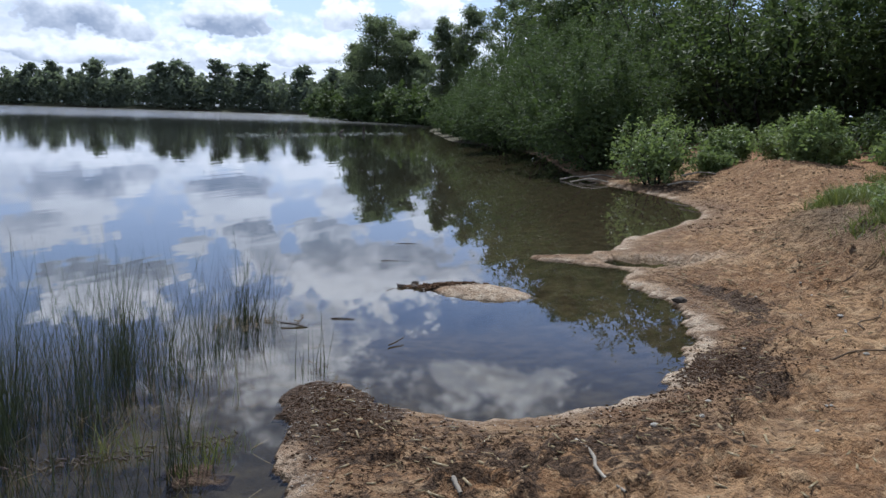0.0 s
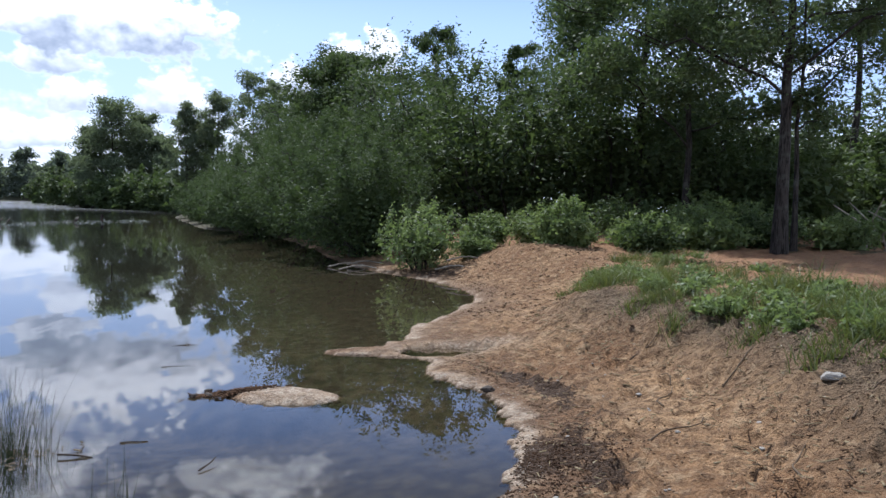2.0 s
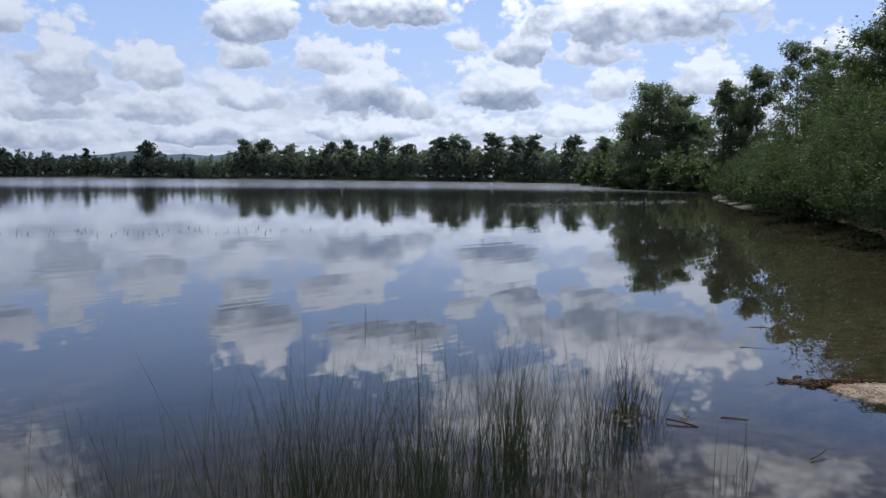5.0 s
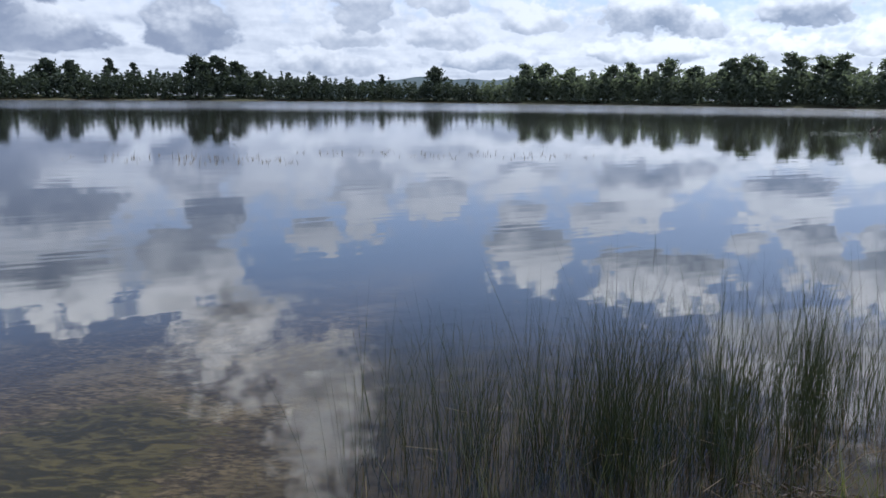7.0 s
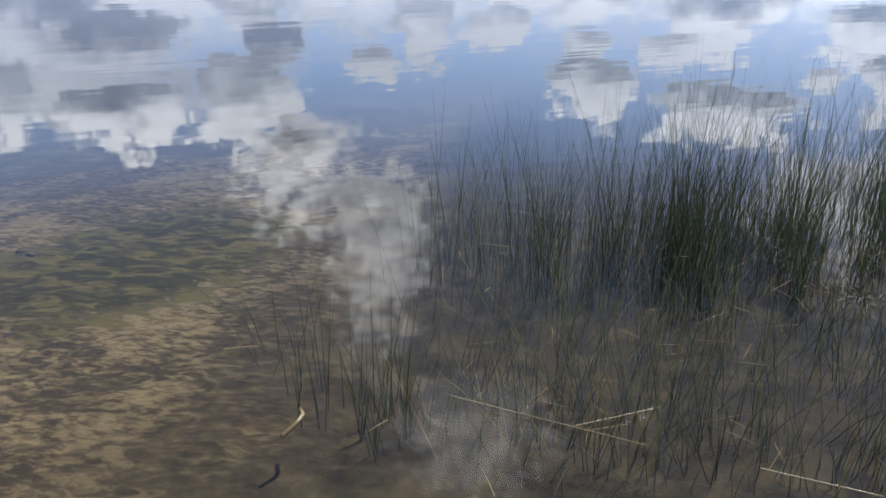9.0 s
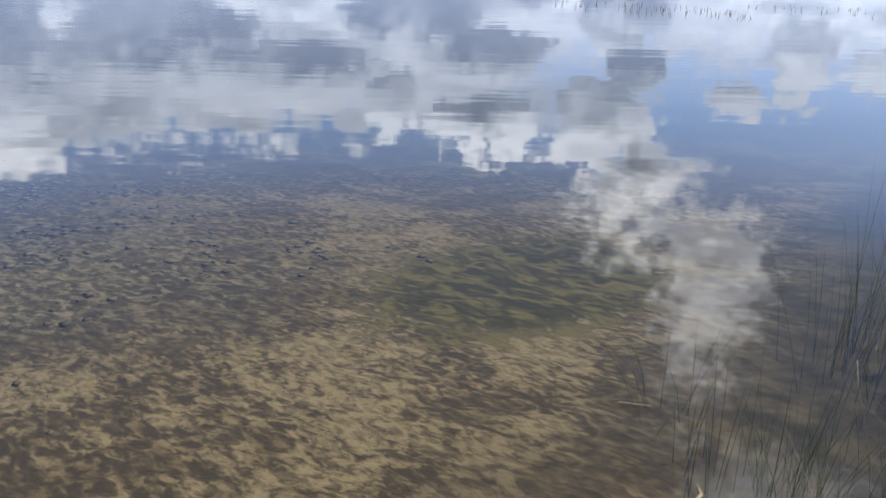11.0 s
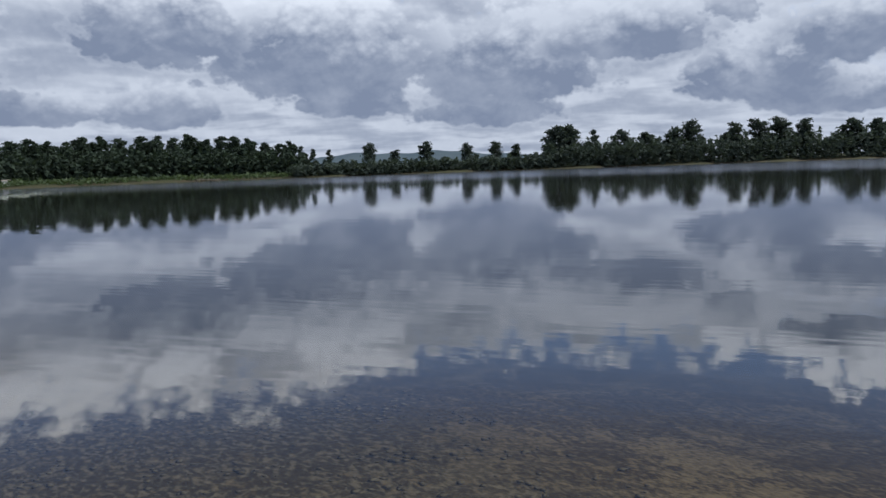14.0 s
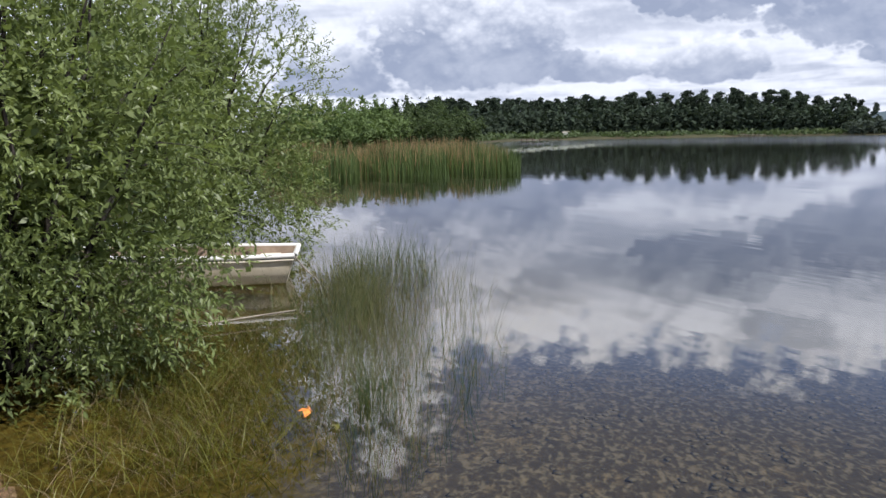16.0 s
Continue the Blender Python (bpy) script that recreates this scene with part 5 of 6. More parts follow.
# ---- boat, near bush, jetty ----
def sallow(x, y, radii, twigs, seed, label, reach=0.34):
    """A sallow bush: stems from the root, and leafy twigs that spring out of its lumpy skin, leaves set along each."""
    r = np.random.default_rng(seed)
    z = max(float(ground_at(x, y)[0]), -0.05) - 0.03
    ob = thing("sallow_bush", x, y, z, label, "shrub", "sallows by the boat")
    rx, ry, h = radii
    c = np.array([0, 0, h * 0.46])
    wood = []
    for i in range(24):
        a = i * 2.4
        q = math.sqrt((i + 0.5) / 24)
        e = np.array([math.cos(a) * rx * q * 0.9, math.sin(a) * ry * q * 0.9, h * (1.0 - 0.5 * q * q)])
        wood.append(tube(bent((e[0] * 0.1, e[1] * 0.1, 0), e, -0.1 * h * q, 0.06, 7, r), np.linspace(0.035, 0.006, 7), 5))
    # lumps: the skin is the outside of several overlapping clumps
    k = 16
    d = r.normal(0, 1, (k, 3))
    d /= np.linalg.norm(d, axis=1, keepdims=True)
    cl = c + d * (rx * 0.5, ry * 0.5, h * 0.36)
    cr = r.uniform(0.42, 0.6, k)[:, None] * (rx, ry, h * 0.55)
    n = twigs
    o = r.normal(0, 1, (n, 3))
    o /= np.linalg.norm(o, axis=1, keepdims=True)
    w = r.integers(0, k, n)
    root = cl[w] + o * cr[w] * (r.uniform(0.55, 1.0, n) ** 0.6)[:, None]
    root = root[root[:, 2] > 0.05]
    n = len(root)
    out = (root - c) / (rx, ry, h * 0.55)
    out /= np.linalg.norm(out, axis=1, keepdims=True) + 1e-6
    way = out + r.normal(0, 0.45, (n, 3)) + [0, 0, 0.35]
    way /= np.linalg.norm(way, axis=1, keepdims=True)
    ln = reach * r.uniform(0.6, 1.5, n)
    m = 15
    s = np.linspace(0.05, 1, m)
    pts = root[:, None] + way[:, None] * (ln[:, None] * s)[:, :, None]
    pts[:, :, 2] -= (ln[:, None] * s ** 2 * 0.18)
    for q in range(0, n, 9):
        wood.append(tube(pts[q][::7], [0.005, 0.003, 0.0015], 3))
    at = pts.reshape(-1, 3)
    dirs = np.repeat(way, m, 0) * 0.75
    side = r.normal(0, 1, dirs.shape)
    side -= dirs * (side * dirs).sum(1, keepdims=True)
    side /= np.linalg.norm(side, axis=1, keepdims=True)
    dd = dirs + side * 0.85
    dd /= np.linalg.norm(dd, axis=1, keepdims=True)
    up = np.array([0, 0, 1.0]) + r.normal(0, 0.35, dd.shape)
    sd = np.cross(dd, up)
    sd /= np.linalg.norm(sd, axis=1, keepdims=True) + 1e-9
    nn = np.cross(sd, dd)
    L = 0.07 * r.uniform(0.6, 1.25, (len(at), 1))
    W = L * r.uniform(0.29, 0.40, (len(at), 1))
    mid = at + dd * L * 0.5
    v = np.stack([at, mid + sd * W * 0.5 + nn * W * 0.15, at + dd * L - nn * L * 0.12, mid - sd * W * 0.5 + nn * W * 0.15], 1).reshape(-1, 3)
    b = np.arange(len(at))[:, None] * 4
    f = np.concatenate([b + [0, 1, 2], b + [0, 2, 3]])
    inner = blob(int(n * 1.7), c, (rx * 0.8, ry * 0.8, h * 0.42), 0.1, 0.4, r)
    tagged(part("stem_tangle", mesh_of("stem_tangle", *merged(wood), BARK, True), ob), kind="stuff")
    part("foliage", mesh_of("foliage", *merged([(v, f), leaves(inner, 0.1, 0.055, 0.4, 0.05, r)]), LEAF_NEAR), ob)
    return ob


def near_bush():
    lab = "large leafy sallow bush overhanging the shallows"
    sallow(-5.55, -4.2, (2.0, 1.8, 4.0), 5000, 400, lab)
    sallow(-10.6, -5.0, (2.1, 2.1, 4.2), 5400, 401, "leafy sallow bush hanging over a moored boat", 0.34)
    sallow(-3.5, -5.4, (1.4, 1.3, 3.1), 800, 402, lab)


near_bush()


def make_boat():
    ob = thing("rowing_boat", -9.0, -3.15, -0.04, "worn cream dinghy moored in the rushes under a bush", "boat", turn=0)
    # stations from the square stern (at the origin) to the bow; axis runs along -y
    L, B = 3.2, 1.1
    st = np.linspace(0, 1, 13)
    half = B / 2 * np.array([0.80, 0.86, 0.92, 0.96, 0.99, 1.0, 0.99, 0.95, 0.88, 0.76, 0.58, 0.34, 0.05])
    sheer = 0.40 + 0.10 * st ** 2
    keel = 0.02 + 0.20 * st ** 4
    prof = [(0.0, 0.0), (0.45, 0.02), (0.80, 0.12), (0.92, 0.45), (0.97, 0.72), (1.0, 1.0)]

    def shell(inset, floor):
        v, f = [], []
        sec = [(-a, b) for a, b in prof[::-1]] + prof[1:]
        for s, h, sh, k in zip(st, half, sheer, keel):
            for a, b in sec:
                hh = max(h - inset, 0.01)
                v.append((a * hh, -s * (L - inset * 2) - inset - 0.13 * (1 - s) ** 3 * (1 - b), k + floor + b * (sh - k - floor)))
        m = len(sec)
        for i in range(len(st) - 1):
            for j in range(m - 1):
                f.append((i * m + j, i * m + j + 1, (i + 1) * m + j + 1, (i + 1) * m + j))
        return v, f, m
    v, f, m = shell(0.0, 0.0)
    vi, fi, _ = shell(0.035, 0.04)
    hull = part("hull", mesh_of("hull", v, f, HULLGREEN, True), ob, "stained cream hull")
    part("inner_shell", mesh_of("inner_shell", vi, fi, INNER_SHADED, True), ob, "brown inside with its shade put into the colour")
    # transom
    bm = bmesh.new()
    a = [bm.verts.new(p) for p in v[:m]]
    b = [bm.verts.new((p[0], p[1] - 0.035, p[2])) for p in v[:m]]
    bm.faces.new(a), bm.faces.new(b[::-1])
    for i in range(m):
        bm.faces.new((a[i], a[(i + 1) % m], b[(i + 1) % m], b[i]))
    me = bpy.data.meshes.new("transom")
    bm.to_mesh(me), bm.free()
    me.materials.append(HULLGREEN)
    part("transom", me, ob)
    # rails: rounded caps along the sheer and a rubbing strake below it
    for name, dz, rr, mt in (("gunwale", 0.0, 0.03, CAPWHITE), ("rubbing_strake", -0.05, 0.014, GELCOAT)):
        for sgn in (-1, 1):
            pts = [(sgn * (h + 0.005), -s * L, sh + dz) for s, h, sh in zip(st, half, sheer)]
            part(name, mesh_of(name, *tube(pts, [rr] * len(pts), 8), mt, True), ob)
        pts = [(x, 0.004, sheer[0] + dz) for x in np.linspace(-half[0], half[0], 5)]
        part(name, mesh_of(name, *tube(pts, [rr] * 5, 8), mt, True), ob)
    for y in (-0.35, -1.4, -2.4):
        w = float(np.interp(-y / L, st, half)) - 0.05
        bm = bmesh.new()
        bmesh.ops.create_cube(bm, size=1)
        bmesh.ops.scale(bm, vec=(2 * w, 0.26, 0.03), verts=bm.verts)
        bmesh.ops.bevel(bm, geom=bm.edges[:], offset=0.008, segments=2, affect="EDGES")
        bmesh.ops.translate(bm, vec=(0, y, 0.30), verts=bm.verts)
        me = bpy.data.meshes.new("thwart")
        bm.to_mesh(me), bm.free()
        me.materials.append(GELCOAT)
        part("thwart", me, ob)
    ob.matrix_world = pose(-9.31, -3.09, -0.03, 0, 0, 13.5)
    rope = [(-8.86, -2.97, 0.36), (-8.75, -2.8, 0.2), (-8.6, -2.62, 0.12), (-8.3, -2.5, 0.0)]
    new_rope = new("mooring_rope", mesh_of("mooring_rope", *tube(rounded3(rope), [0.008] * len(rounded3(rope)), 6), TWIGWOOD, True))
    tagged(new_rope, "pale mooring rope hanging from the boat", "rope")
    rope = [(-7.3, -2.5, 0.07), (-7.1, -2.75, 0.07), (-6.9, -3.0, 0.06), (-6.73, -3.22, 0.06), (-6.5, -3.5, 0.05)]
    o = new("mooring_rope", mesh_of("mooring_rope", *tube(rounded3(rope), [0.009] * len(rounded3(rope)), 6), TWIGWOOD, True))
    tagged(o, "taut pale mooring rope over the sedge", "rope")
    return ob


def rounded3(points, times=2):
    p = np.asarray(points, float)
    for _ in range(times):
        a, b = p[:-1], p[1:]
        p = np.concatenate([p[:1], np.stack([a * 0.75 + b * 0.25, a * 0.25 + b * 0.75], 1).reshape(-1, 3), p[-1:]])
    return p


make_boat()


# ---- small things ----
def stick(name, points, r0, r1, mat, label, cat="stick"):
    p = rounded3(points, 1)
    ob = new(name, mesh_of(name, *tube(p, np.linspace(r0, r1, len(p)), 7), mat, True))
    return tagged(ob, label, cat)


def pebble(name, x, y, size, label, mat=STONE, seed=1, squash=0.55, z=None):
    r = np.random.default_rng(seed)
    bm = bmesh.new()
    bmesh.ops.create_icosphere(bm, subdivisions=2, radius=1)
    for v in bm.verts:
        n = noise.noise(v.co * 1.3 + Vector((seed * 3.1, 0, 0)))
        v.co *= 1 + 0.35 * n
        v.co.z *= squash
        v.co.x *= 1.25
    me = bpy.data.meshes.new(name)
    bm.to_mesh(me), bm.free()
    me.materials.append(mat)
    ob = new(name, me)
    ob.scale = (size, size, size)
    ob.rotation_euler = (r.uniform(-0.2, 0.2), r.uniform(-0.2, 0.2), r.uniform(0, 6))
    ob.location = (x, y, (float(ground_at(x, y)[0]) if z is None else z) + size * squash * 0.4)
    return tagged(ob, label, "stone")


def small_things():
    g = lambda x, y: float(ground_at(x, y)[0])
    # driftwood and twigs
    stick("stick", [(3.78, 2.28, g(3.78, 2.28) + 0.012), (3.72, 2.1, g(3.72, 2.1) + 0.015), (3.56, 1.92, g(3.56, 1.92) + 0.015), (3.5, 1.7, g(3.5, 1.7) + 0.012)], 0.009, 0.006, TWIGWOOD, "bare pale crooked stick lying on the sand")
    stick("stick", [(3.05, 2.15, g(3.05, 2.15) + 0.01), (3.02, 2.05, g(3.02, 2.05) + 0.012)], 0.012, 0.008, TWIGWOOD, "short pale wood chip on the sand")
    stick("twig", [(3.38, 4.83, 0.02), (3.46, 4.76, 0.015), (3.52, 4.7, 0.0)], 0.007, 0.005, DARKWOOD, "forked dark twig in the shallows")
    stick("twig", [(3.46, 4.76, 0.01), (3.54, 4.84, 0.03)], 0.006, 0.004, DARKWOOD, "forked dark twig in the shallows")
    stick("twig", [(3.76, 4.84, 0.004), (3.83, 4.81, 0.006), (3.9, 4.76, 0.002)], 0.005, 0.003, DARKWOOD, "dark twig floating in the shallows")
    stick("twig", [(3.8, 4.06, 0.01), (3.9, 4.1, 0.02), (3.96, 4.14, 0.03)], 0.005, 0.003, DARKWOOD, "dark twig floating in the shallows")
    stick("twig", [(5.12, 6.68, 0.003), (5.22, 6.65, 0.0), (5.38, 6.55, -0.003)], 0.004, 0.003, DARKWOOD, "dark twig floating on the lake")
    stick("twig", [(5.75, 7.55, -0.004), (5.88, 7.5, 0.006), (6.0, 7.44, -0.004)], 0.005, 0.003, DARKWOOD, "dark branch breaking the lake's surface")
    stick("twig", [(5.84, 7.42, 0.0), (5.9, 7.5, 0.03)], 0.005, 0.003, DARKWOOD, "dark branch breaking the lake's surface")
    p = [(24.98, 47, -0.6), (24.98, 47, 0.1), (25.0, 47, 0.42)]
    stick("post", p, 0.09, 0.08, DARKWOOD, "short dark wooden post standing in the lake", "post")
    for i, (x, y) in enumerate([(17.6, 43), (17.8, 42.6), (22.3, 45), (22.6, 45.4)]):
        stick("branch", [(x, y, -0.05), (x + 0.15, y, 0.2), (x + 0.3, y + 0.2, 0.28)], 0.05, 0.03, DARKWOOD, "dark branch breaking the lake's surface")
    # pale driftwood at the thicket's foot
    for i, (x, y) in enumerate([(14.2, 14.0), (14.7, 13.9), (13.9, 13.3), (14.9, 11.0), (14.4, 10.9)]):
        h = g(x, y)
        stick("branch", [(x - 0.4, y + 0.2, max(h, 0) + 0.02), (x, y, max(h, 0) + 0.12), (x + 0.35, y - 0.25, max(h, 0) + 0.05)], 0.02, 0.012, TWIGWOOD, "bare pale branch at the foot of the bushes")
    r = np.random.default_rng(55)
    for i in range(14):
        x, y = r.uniform(21.2, 23.4), r.uniform(3.2, 4.6)
        h = g(x, y)
        stick("branch", [(x, y, h), (x + r.normal(0, 0.3), y + r.normal(0, 0.3), h + 0.5), (x + r.normal(0, 0.5), y + r.normal(0, 0.5), h + r.uniform(0.7, 1.4))], 0.03, 0.012, TWIGWOOD, "bare dead branch beside the path")
    # crooked roots and sticks along the foot of the bank
    for x, y in [(6.2, 2.35), (6.9, 2.75), (7.3, 2.95), (5.75, 1.5), (7.9, 3.4), (7.3, 2.3), (6.3, 1.2)]:
        a, k = r.uniform(-0.6, 1.0), r.uniform(0.15, 0.3)
        p = [(x + q * math.cos(a) * k + r.normal(0, 0.035), y - q * math.sin(a) * k + r.normal(0, 0.035)) for q in (-1.2, -0.5, 0.2, 1.0)]
        stick("root", [(u, v, g(u, v) + 0.006) for u, v in p], 0.007, 0.003, ROOTWOOD, "thin brown crooked root at the foot of the bank", "root")
    # stones
    pebble("stone", 6.5, 1.53, 0.06, "pale grey stone lying on the bank", seed=3)
    pebble("stone", 6.48, 4.08, 0.05, "dark wet stone at the water's edge", DARKWOOD, 4)
    for i, (x, y) in enumerate([(4.72, 5.55), (4.82, 5.5), (4.9, 5.62)]):
        pebble("stone", x, y, 0.03, "dark wet stone on the sand bar", DARKWOOD, 6 + i, 0.6, 0.0)
    for i in range(40):
        x, y = 4.0 + r.random() * 4.5, 0.6 + r.random() * 3.2
        if from_shore(x, y)[0] > 0.3:
            pebble("pebble", x, y, r.uniform(0.008, 0.02), "small pale pebble on the sand", STONE, 20 + i)
    # loose litter washed up along the edge: chips of bark, twigs, leaf scraps
    def scraps(name, pts, size, mat, label, wide=0.01):
        n = len(pts)
        a = r.uniform(0, 6.28, n)
        ln, w = size * r.uniform(0.5, 1.6, n), np.minimum(size * r.uniform(0.12, 0.3, n), wide)
        u, v = np.stack([np.cos(a), np.sin(a), r.normal(0, 0.15, n)], 1), np.stack([-np.sin(a), np.cos(a), r.normal(0, 0.25, n)], 1)
        c = np.array(pts)
        hgt = (w * 0.45)[:, None] * [0, 0, 1]
        quad = [c + u * ln[:, None] / 2 + v * w[:, None] / 2, c - u * ln[:, None] / 2 + v * w[:, None] / 2, c - u * ln[:, None] / 2 - v * w[:, None] / 2, c + u * ln[:, None] / 2 - v * w[:, None] / 2]
        vv = np.stack(quad + [q + hgt for q in quad], 1).reshape(-1, 3)
        b = np.arange(n)[:, None] * 8
        ff = np.concatenate([b + k for k in ([0, 1, 5, 4], [1, 2, 6, 5], [2, 3, 7, 6], [3, 0, 4, 7], [4, 5, 6, 7])])
        tagged(new(name, mesh_of(name, vv, ff, mat)), label, "litter", "", "stuff")
    east = rounded(SHORE_EAST[15:], 2)
    for name, mat, n, off, spread, size, lab in (("shore_litter", LITTER, 9000, 0.42, 0.22, 0.02, "dark washed-up bark and leaf litter"), ("shore_litter", DRY, 900, 0.45, 0.3, 0.035, "dry straw and twigs along the shore"),
                                                  ("shore_grit", STONE, 1800, 0.1, 0.1, 0.010, "pale grit along the water's edge")):
        pts = []
        k = r.integers(0, len(east), n)
        px, py = east[k, 0] + r.normal(0, spread + off * 0.6, n), east[k, 1] + r.normal(0, spread + off * 0.6, n)
        d = from_shore(px, py)
        ok = (np.abs(d - off) < spread) & (d > 0.03)
        px, py = px[ok], py[ok]
        scraps(name, np.stack([px, py, ground_at(px, py) + 0.004], 1), size, mat, lab)
    px, py = r.uniform(2.5, 9, 11000), r.uniform(-0.5, 6.5, 11000)
    ok = from_shore(px, py) > 0.4
    px, py = px[ok], py[ok]
    scraps("sand_litter", np.stack([px, py, ground_at(px, py) + 0.003], 1)[:2000], 0.012, LITTER, "scattered dark bark scraps on the sand")
    ok = r.random(len(px)) < 0.1
    scraps("sand_litter", np.stack([px, py, ground_at(px, py) + 0.004], 1)[ok], 0.05, DRY, "scattered straw on the sand")
    def clods(name, px, py, size, mat, label, flat=1.0):
        n = len(px)
        o = np.array([[1, 0, 0], [0, 1, 0], [-1, 0, 0], [0, -1, 0], [0, 0, 0.8], [0, 0, -0.5]], float)
        a = r.uniform(0, 6.28, n)
        s = size * r.uniform(0.4, 1.5, n)
        rot = np.stack([np.stack([np.cos(a), -np.sin(a)], 1), np.stack([np.sin(a), np.cos(a)], 1)], 1)
        k = o[None] * r.uniform(0.6, 1.3, (n, 6, 3)) * s[:, None, None]
        k[:, :, 2] *= flat
        k[:, :, :2] = np.einsum("nij,nkj->nki", rot, k[:, :, :2])
        k += np.stack([px, py, ground_at(px, py) + s * 0.2], 1)[:, None]
        b = np.arange(n)[:, None] * 6
        f = np.concatenate([b + q for q in ([0, 1, 4], [1, 2, 4], [2, 3, 4], [3, 0, 4], [1, 0, 5], [2, 1, 5], [3, 2, 5], [0, 3, 5])])
        tagged(new(name, mesh_of(name, k.reshape(-1, 3), f, mat)), label, "litter", "", "stuff")
    px, py = 2.6 + 6.8 * r.random(9000) ** 1.4, r.uniform(-0.6, 6, 9000)
    ok = from_shore(px, py) > 0.25
    clods("sand_clods", px[ok][:2600], py[ok][:2600], 0.009, SANDLUMP, "small crumbled lumps of sand")
    px, py = r.uniform(9.5, 16.5, 6000), r.uniform(4, 12.5, 6000)
    ok = from_shore(px, py) > 0.2
    px, py = px[ok], py[ok]
    clods("sand_clods", px[:1500], py[:1500], 0.024, SANDLUMP, "crumbled lumps of sand on the mound")
    scraps("sand_litter", np.stack([px, py, ground_at(px, py) + 0.006], 1)[1500:2500], 0.05, LITTER, "dark twigs and leaves on the mound", 0.02)
    for cx, cy, sx, sy, n in ((3.0, 3.25, 0.28, 0.36, 1500), (5.35, 2.75, 0.35, 0.2, 1300), (4.6, 2.45, 0.5, 0.12, 700), (6.2, 0.8, 0.6, 0.4, 700), (1.85, 1.85, 0.12, 0.1, 220)):
        px, py = r.normal(cx, sx, n), r.normal(cy, sy, n)
        ok = from_shore(px, py) > (0.02 if cx > 2 else -0.5)
        clods("dark_litter", px[ok], py[ok], 0.007, LITTER, "heap of dark brown litter washed up on the beach")
    px, py = r.uniform(-8.5, -2.0, 5200), r.uniform(-0.9, 4.0, 5200)
    ok = (from_shore(px, py) < -0.5) & (wavy(px, py, 0.45, 41) + r.normal(0, 0.5, 5200) > 0.62 + 0.9 * sm(px, -3.6, -2.2)) & (py + 0.25 * (px + 4) > -1.2)
    clods("bed_stones", px[ok], py[ok], 0.030, BEDSTONE, "pale and brown stones and leaves lying on the lake bed", 0.22)
    # roots, twigs and leaves on the worn bank
    px, py = r.uniform(5.2, 11, 9000), r.uniform(-0.5, 6, 9000)
    d = from_shore(px, py)
    ok = (d > 1.3) & (d < 2.9)
    px, py = px[ok], py[ok]
    pts = np.stack([px, py, ground_at(px, py) + 0.005], 1)
    scraps("bank_litter", pts[:900], 0.07, DRY, "dry twigs and roots on the worn bank", 0.007)
    scraps("bank_litter", pts[900:2400], 0.03, LITTER, "dark dead leaves on the worn bank", 0.016)
    # floating stems among the rushes
    n = 130
    px, py = r.uniform(0.1, 3.4, n), r.uniform(1.7, 4.4, n)
    scraps("floating_straw", np.stack([px, py, np.full(n, 0.004)], 1), 0.11, DRY, "broken pale rush stems floating on the water", 0.002)
    for pts in ([(0.32, 2.12, 0.02), (0.55, 2.08, 0.01), (0.9, 2.0, 0.01)], [(0.7, 2.05, 0.012), (0.95, 2.2, 0.012)], [(1.2, 1.95, 0.015), (1.5, 1.9, 0.01)], [(-0.5, 2.26, 0.01), (-0.4, 2.3, 0.012)]):
        stick("straw", pts, 0.002, 0.0014, DRY, "broken pale rush stem floating on the water", "straw")
    # litter drifted together at the tip of the beach, with short green tufts on it
    n = 130
    k = r.random(n)
    px, py = 1.6 + 0.9 * k + r.normal(0, 0.04, n), 3.22 - 0.12 * k + r.normal(0, 0.035, n)
    scraps("drifted_litter", np.stack([px, py, np.maximum(ground_at(px, py), 0.0) + 0.002], 1), 0.03, DARKWOOD, "dark litter drifted together among the rushes", 0.010)
    for i, (x, y, h, n) in enumerate([(2.05, 3.2, 0.25, 34), (2.4, 3.1, 0.2, 30), (2.3, 2.88, 0.10, 50), (2.45, 3.04, 0.08, 40)]):
        rush_patch("grass_tuft", n, x, y, 0.13, 0.1, h, "short green grass tuft on drifted litter", GRASS, 0.005, 360 + i, 0, 0.35, group="tufts on the drifted litter", flat=True, bend=0.4)
    stick("twig", [(-0.14, 1.87, -0.02), (-0.1, 1.95, 0.0), (-0.13, 2.0, -0.01)], 0.008, 0.006, DRY, "short twig lying in shallow water")
    # mat of floating leaves out by the post
    n = 260
    px, py = r.uniform(14, 29, n), np.zeros(n)
    py = 44 + (px - 21) * 0.55 + r.normal(0, 1.2, n)
    scraps("floating_leaves", np.stack([px, py, np.full(n, 0.012)], 1), 0.2, PAD, "mat of floating leaves on the lake", 0.08)
    # pads floating off the reed bed
    n = 240
    k = r.random(n)
    px, py = -70 - 26 * k + r.normal(0, 2.0, n), -3.0 + 9.5 * k + r.normal(0, 1.0, n)
    scraps("floating_leaves", np.stack([px, py, np.full(n, 0.012)], 1), 0.5, PAD, "mat of floating leaves off the reed bed", 0.16)
    n = 420
    px = r.normal(5.07, 0.13, n)
    py = 5.43 - (px - 5.03) * 0.25 + r.normal(0, 0.045, n)
    scraps("bar_litter", np.stack([px, py, np.maximum(ground_at(px, py), 0) + 0.006], 1), 0.05, LITTER, "dark washed-up litter on the sand bar", 0.02)
    n = 60
    px, py = r.normal(3.2, 0.16, n), r.normal(5.0, 0.1, n)
    scraps("floating_leaves", np.stack([px, py, np.full(n, 0.006)], 1), 0.035, DRY, "washed-up leaves caught in the rushes")
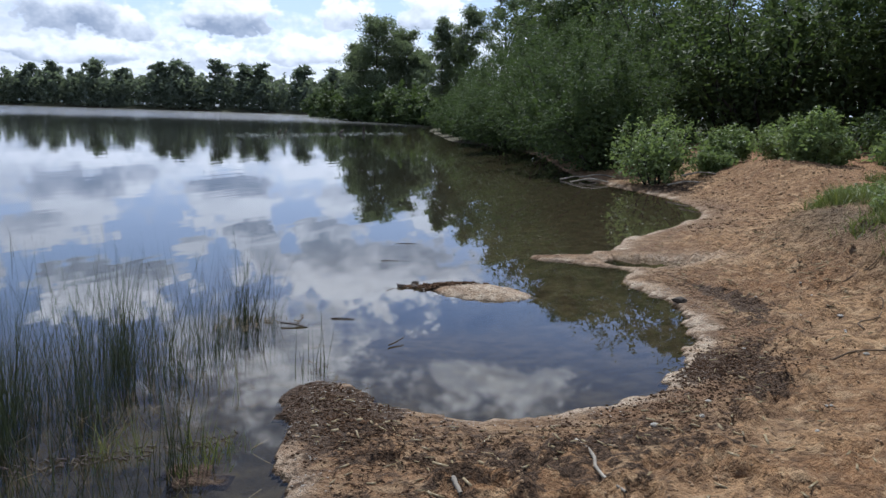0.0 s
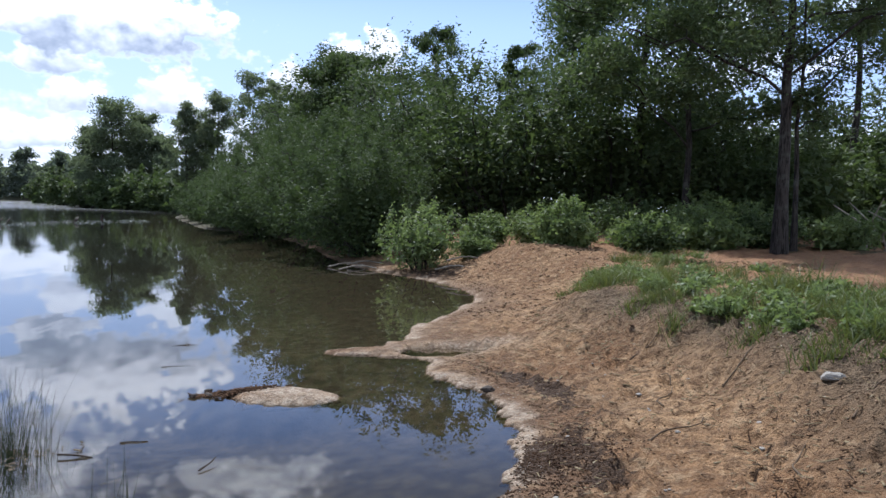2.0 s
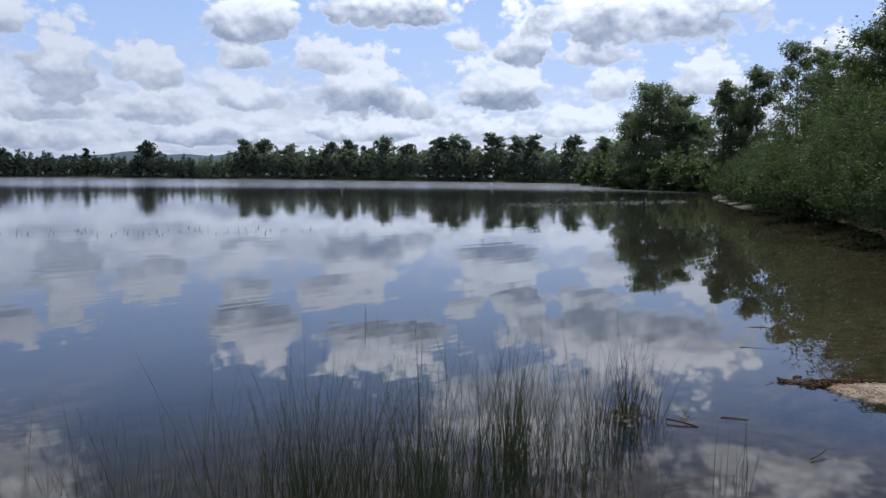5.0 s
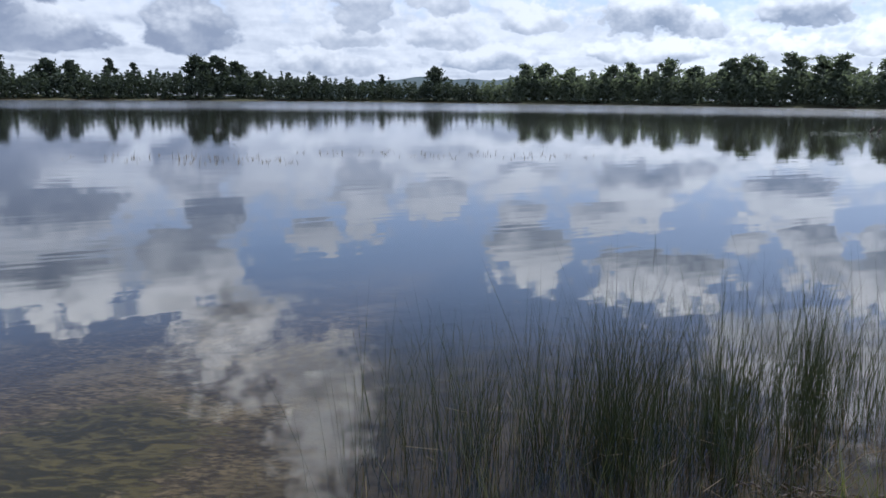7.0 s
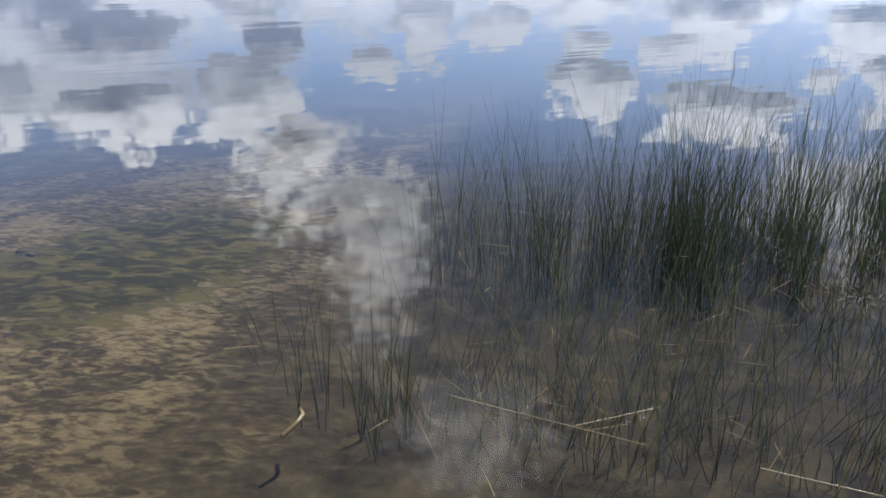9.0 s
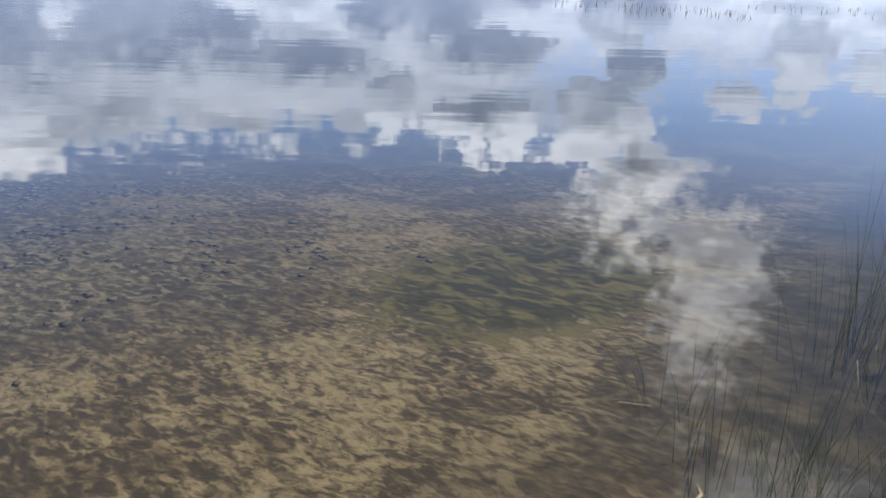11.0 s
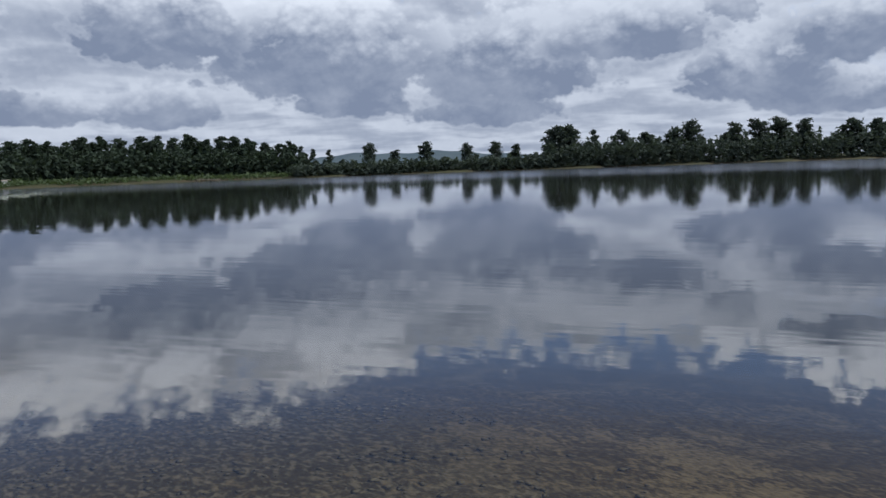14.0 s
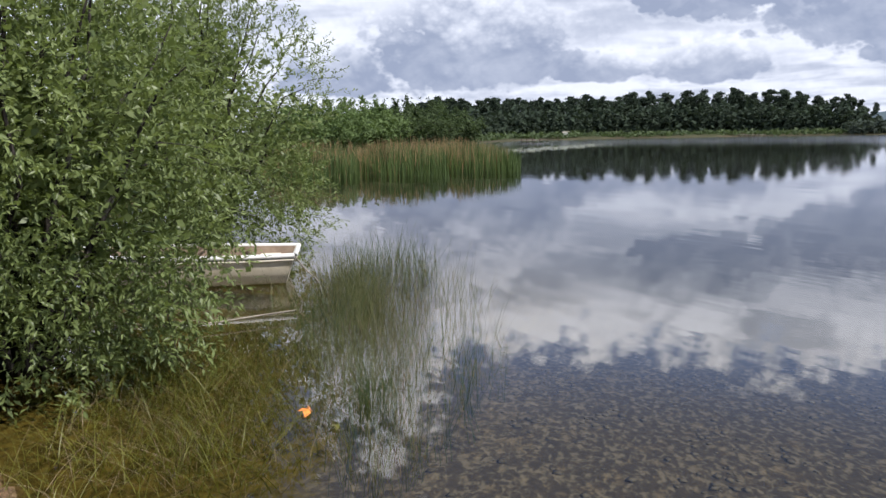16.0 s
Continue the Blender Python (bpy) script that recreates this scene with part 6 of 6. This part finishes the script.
    # orange and yellow leaf in the sedge
    for x, y, s, m, lab in ((-4.66, -1.62, 0.09, ORANGE, "fallen orange leaf lying in the sedge"), (-4.4, -1.36, 0.06, SEDGE, "fallen yellow leaf on the water")):
        rr = np.random.default_rng(3)
        v, f = leaves(np.array([[x, y, 0.02]] * 5), s, s * 0.6, 0.6, 0, rr)
        tagged(new("fallen_leaf", mesh_of("fallen_leaf", v, f, m)), lab, "leaf")


small_things()


def box_mesh(name, sx, sy, sz, mat, bev=0.01):
    bm = bmesh.new()
    bmesh.ops.create_cube(bm, size=1)
    bmesh.ops.scale(bm, vec=(sx, sy, sz), verts=bm.verts)
    bmesh.ops.bevel(bm, geom=bm.edges[:], offset=bev, segments=1, affect="EDGES")
    bmesh.ops.translate(bm, vec=(0, 0, sz / 2), verts=bm.verts)
    me = bpy.data.meshes.new(name)
    bm.to_mesh(me), bm.free()
    me.materials.append(mat)
    return me


def west_shore():
    """Small hut and jetties, far across the water."""
    x, y = bearing(-87.9, 157.5)
    ob = thing("hut", x, y, float(ground_at(x, y)[0]) - 0.02, "small white hut at the wood's edge", "hut")
    part("wall", box_mesh("wall", 1.1, 1.2, 0.8, WHITEWALL, 0.03), ob)
    bm = bmesh.new()
    p = [(-0.65, -0.7, 0.8), (0.65, -0.7, 0.8), (0.65, 0.7, 0.8), (-0.65, 0.7, 0.8), (0, -0.7, 1.05), (0, 0.7, 1.05)]
    v = [bm.verts.new(q) for q in p]
    for f in ((0, 1, 4), (2, 3, 5), (1, 2, 5, 4), (3, 0, 4, 5), (0, 3, 2, 1)):
        bm.faces.new([v[i] for i in f])
    me = bpy.data.meshes.new("roof")
    bm.to_mesh(me), bm.free()
    me.materials.append(TWIGWOOD)
    part("roof", me, ob)
    for az, d, ln in ((-90.4, 123, 6.0), (-75.6, 164, 7.0)):
        x, y = bearing(az, d)
        ob = thing("jetty", x, y, 0, "low wooden jetty on the far shore", "jetty", turn=20)
        for i in range(int(ln / 0.5)):
            o = part("plank", box_mesh("plank", 0.42, 1.4, 0.06, TWIGWOOD), ob)
            o.location = (i * 0.5 - ln / 2, 0, 0.35)
        for i in range(3):
            for s in (-0.6, 0.6):
                q = (i - 1) * ln * 0.42
                part("pile", mesh_of("pile", *tube([(q, s, -1.2), (q, s, 0.1), (q, s, 0.55)], [0.08] * 3, 8), DARKWOOD, True), ob)


west_shore()
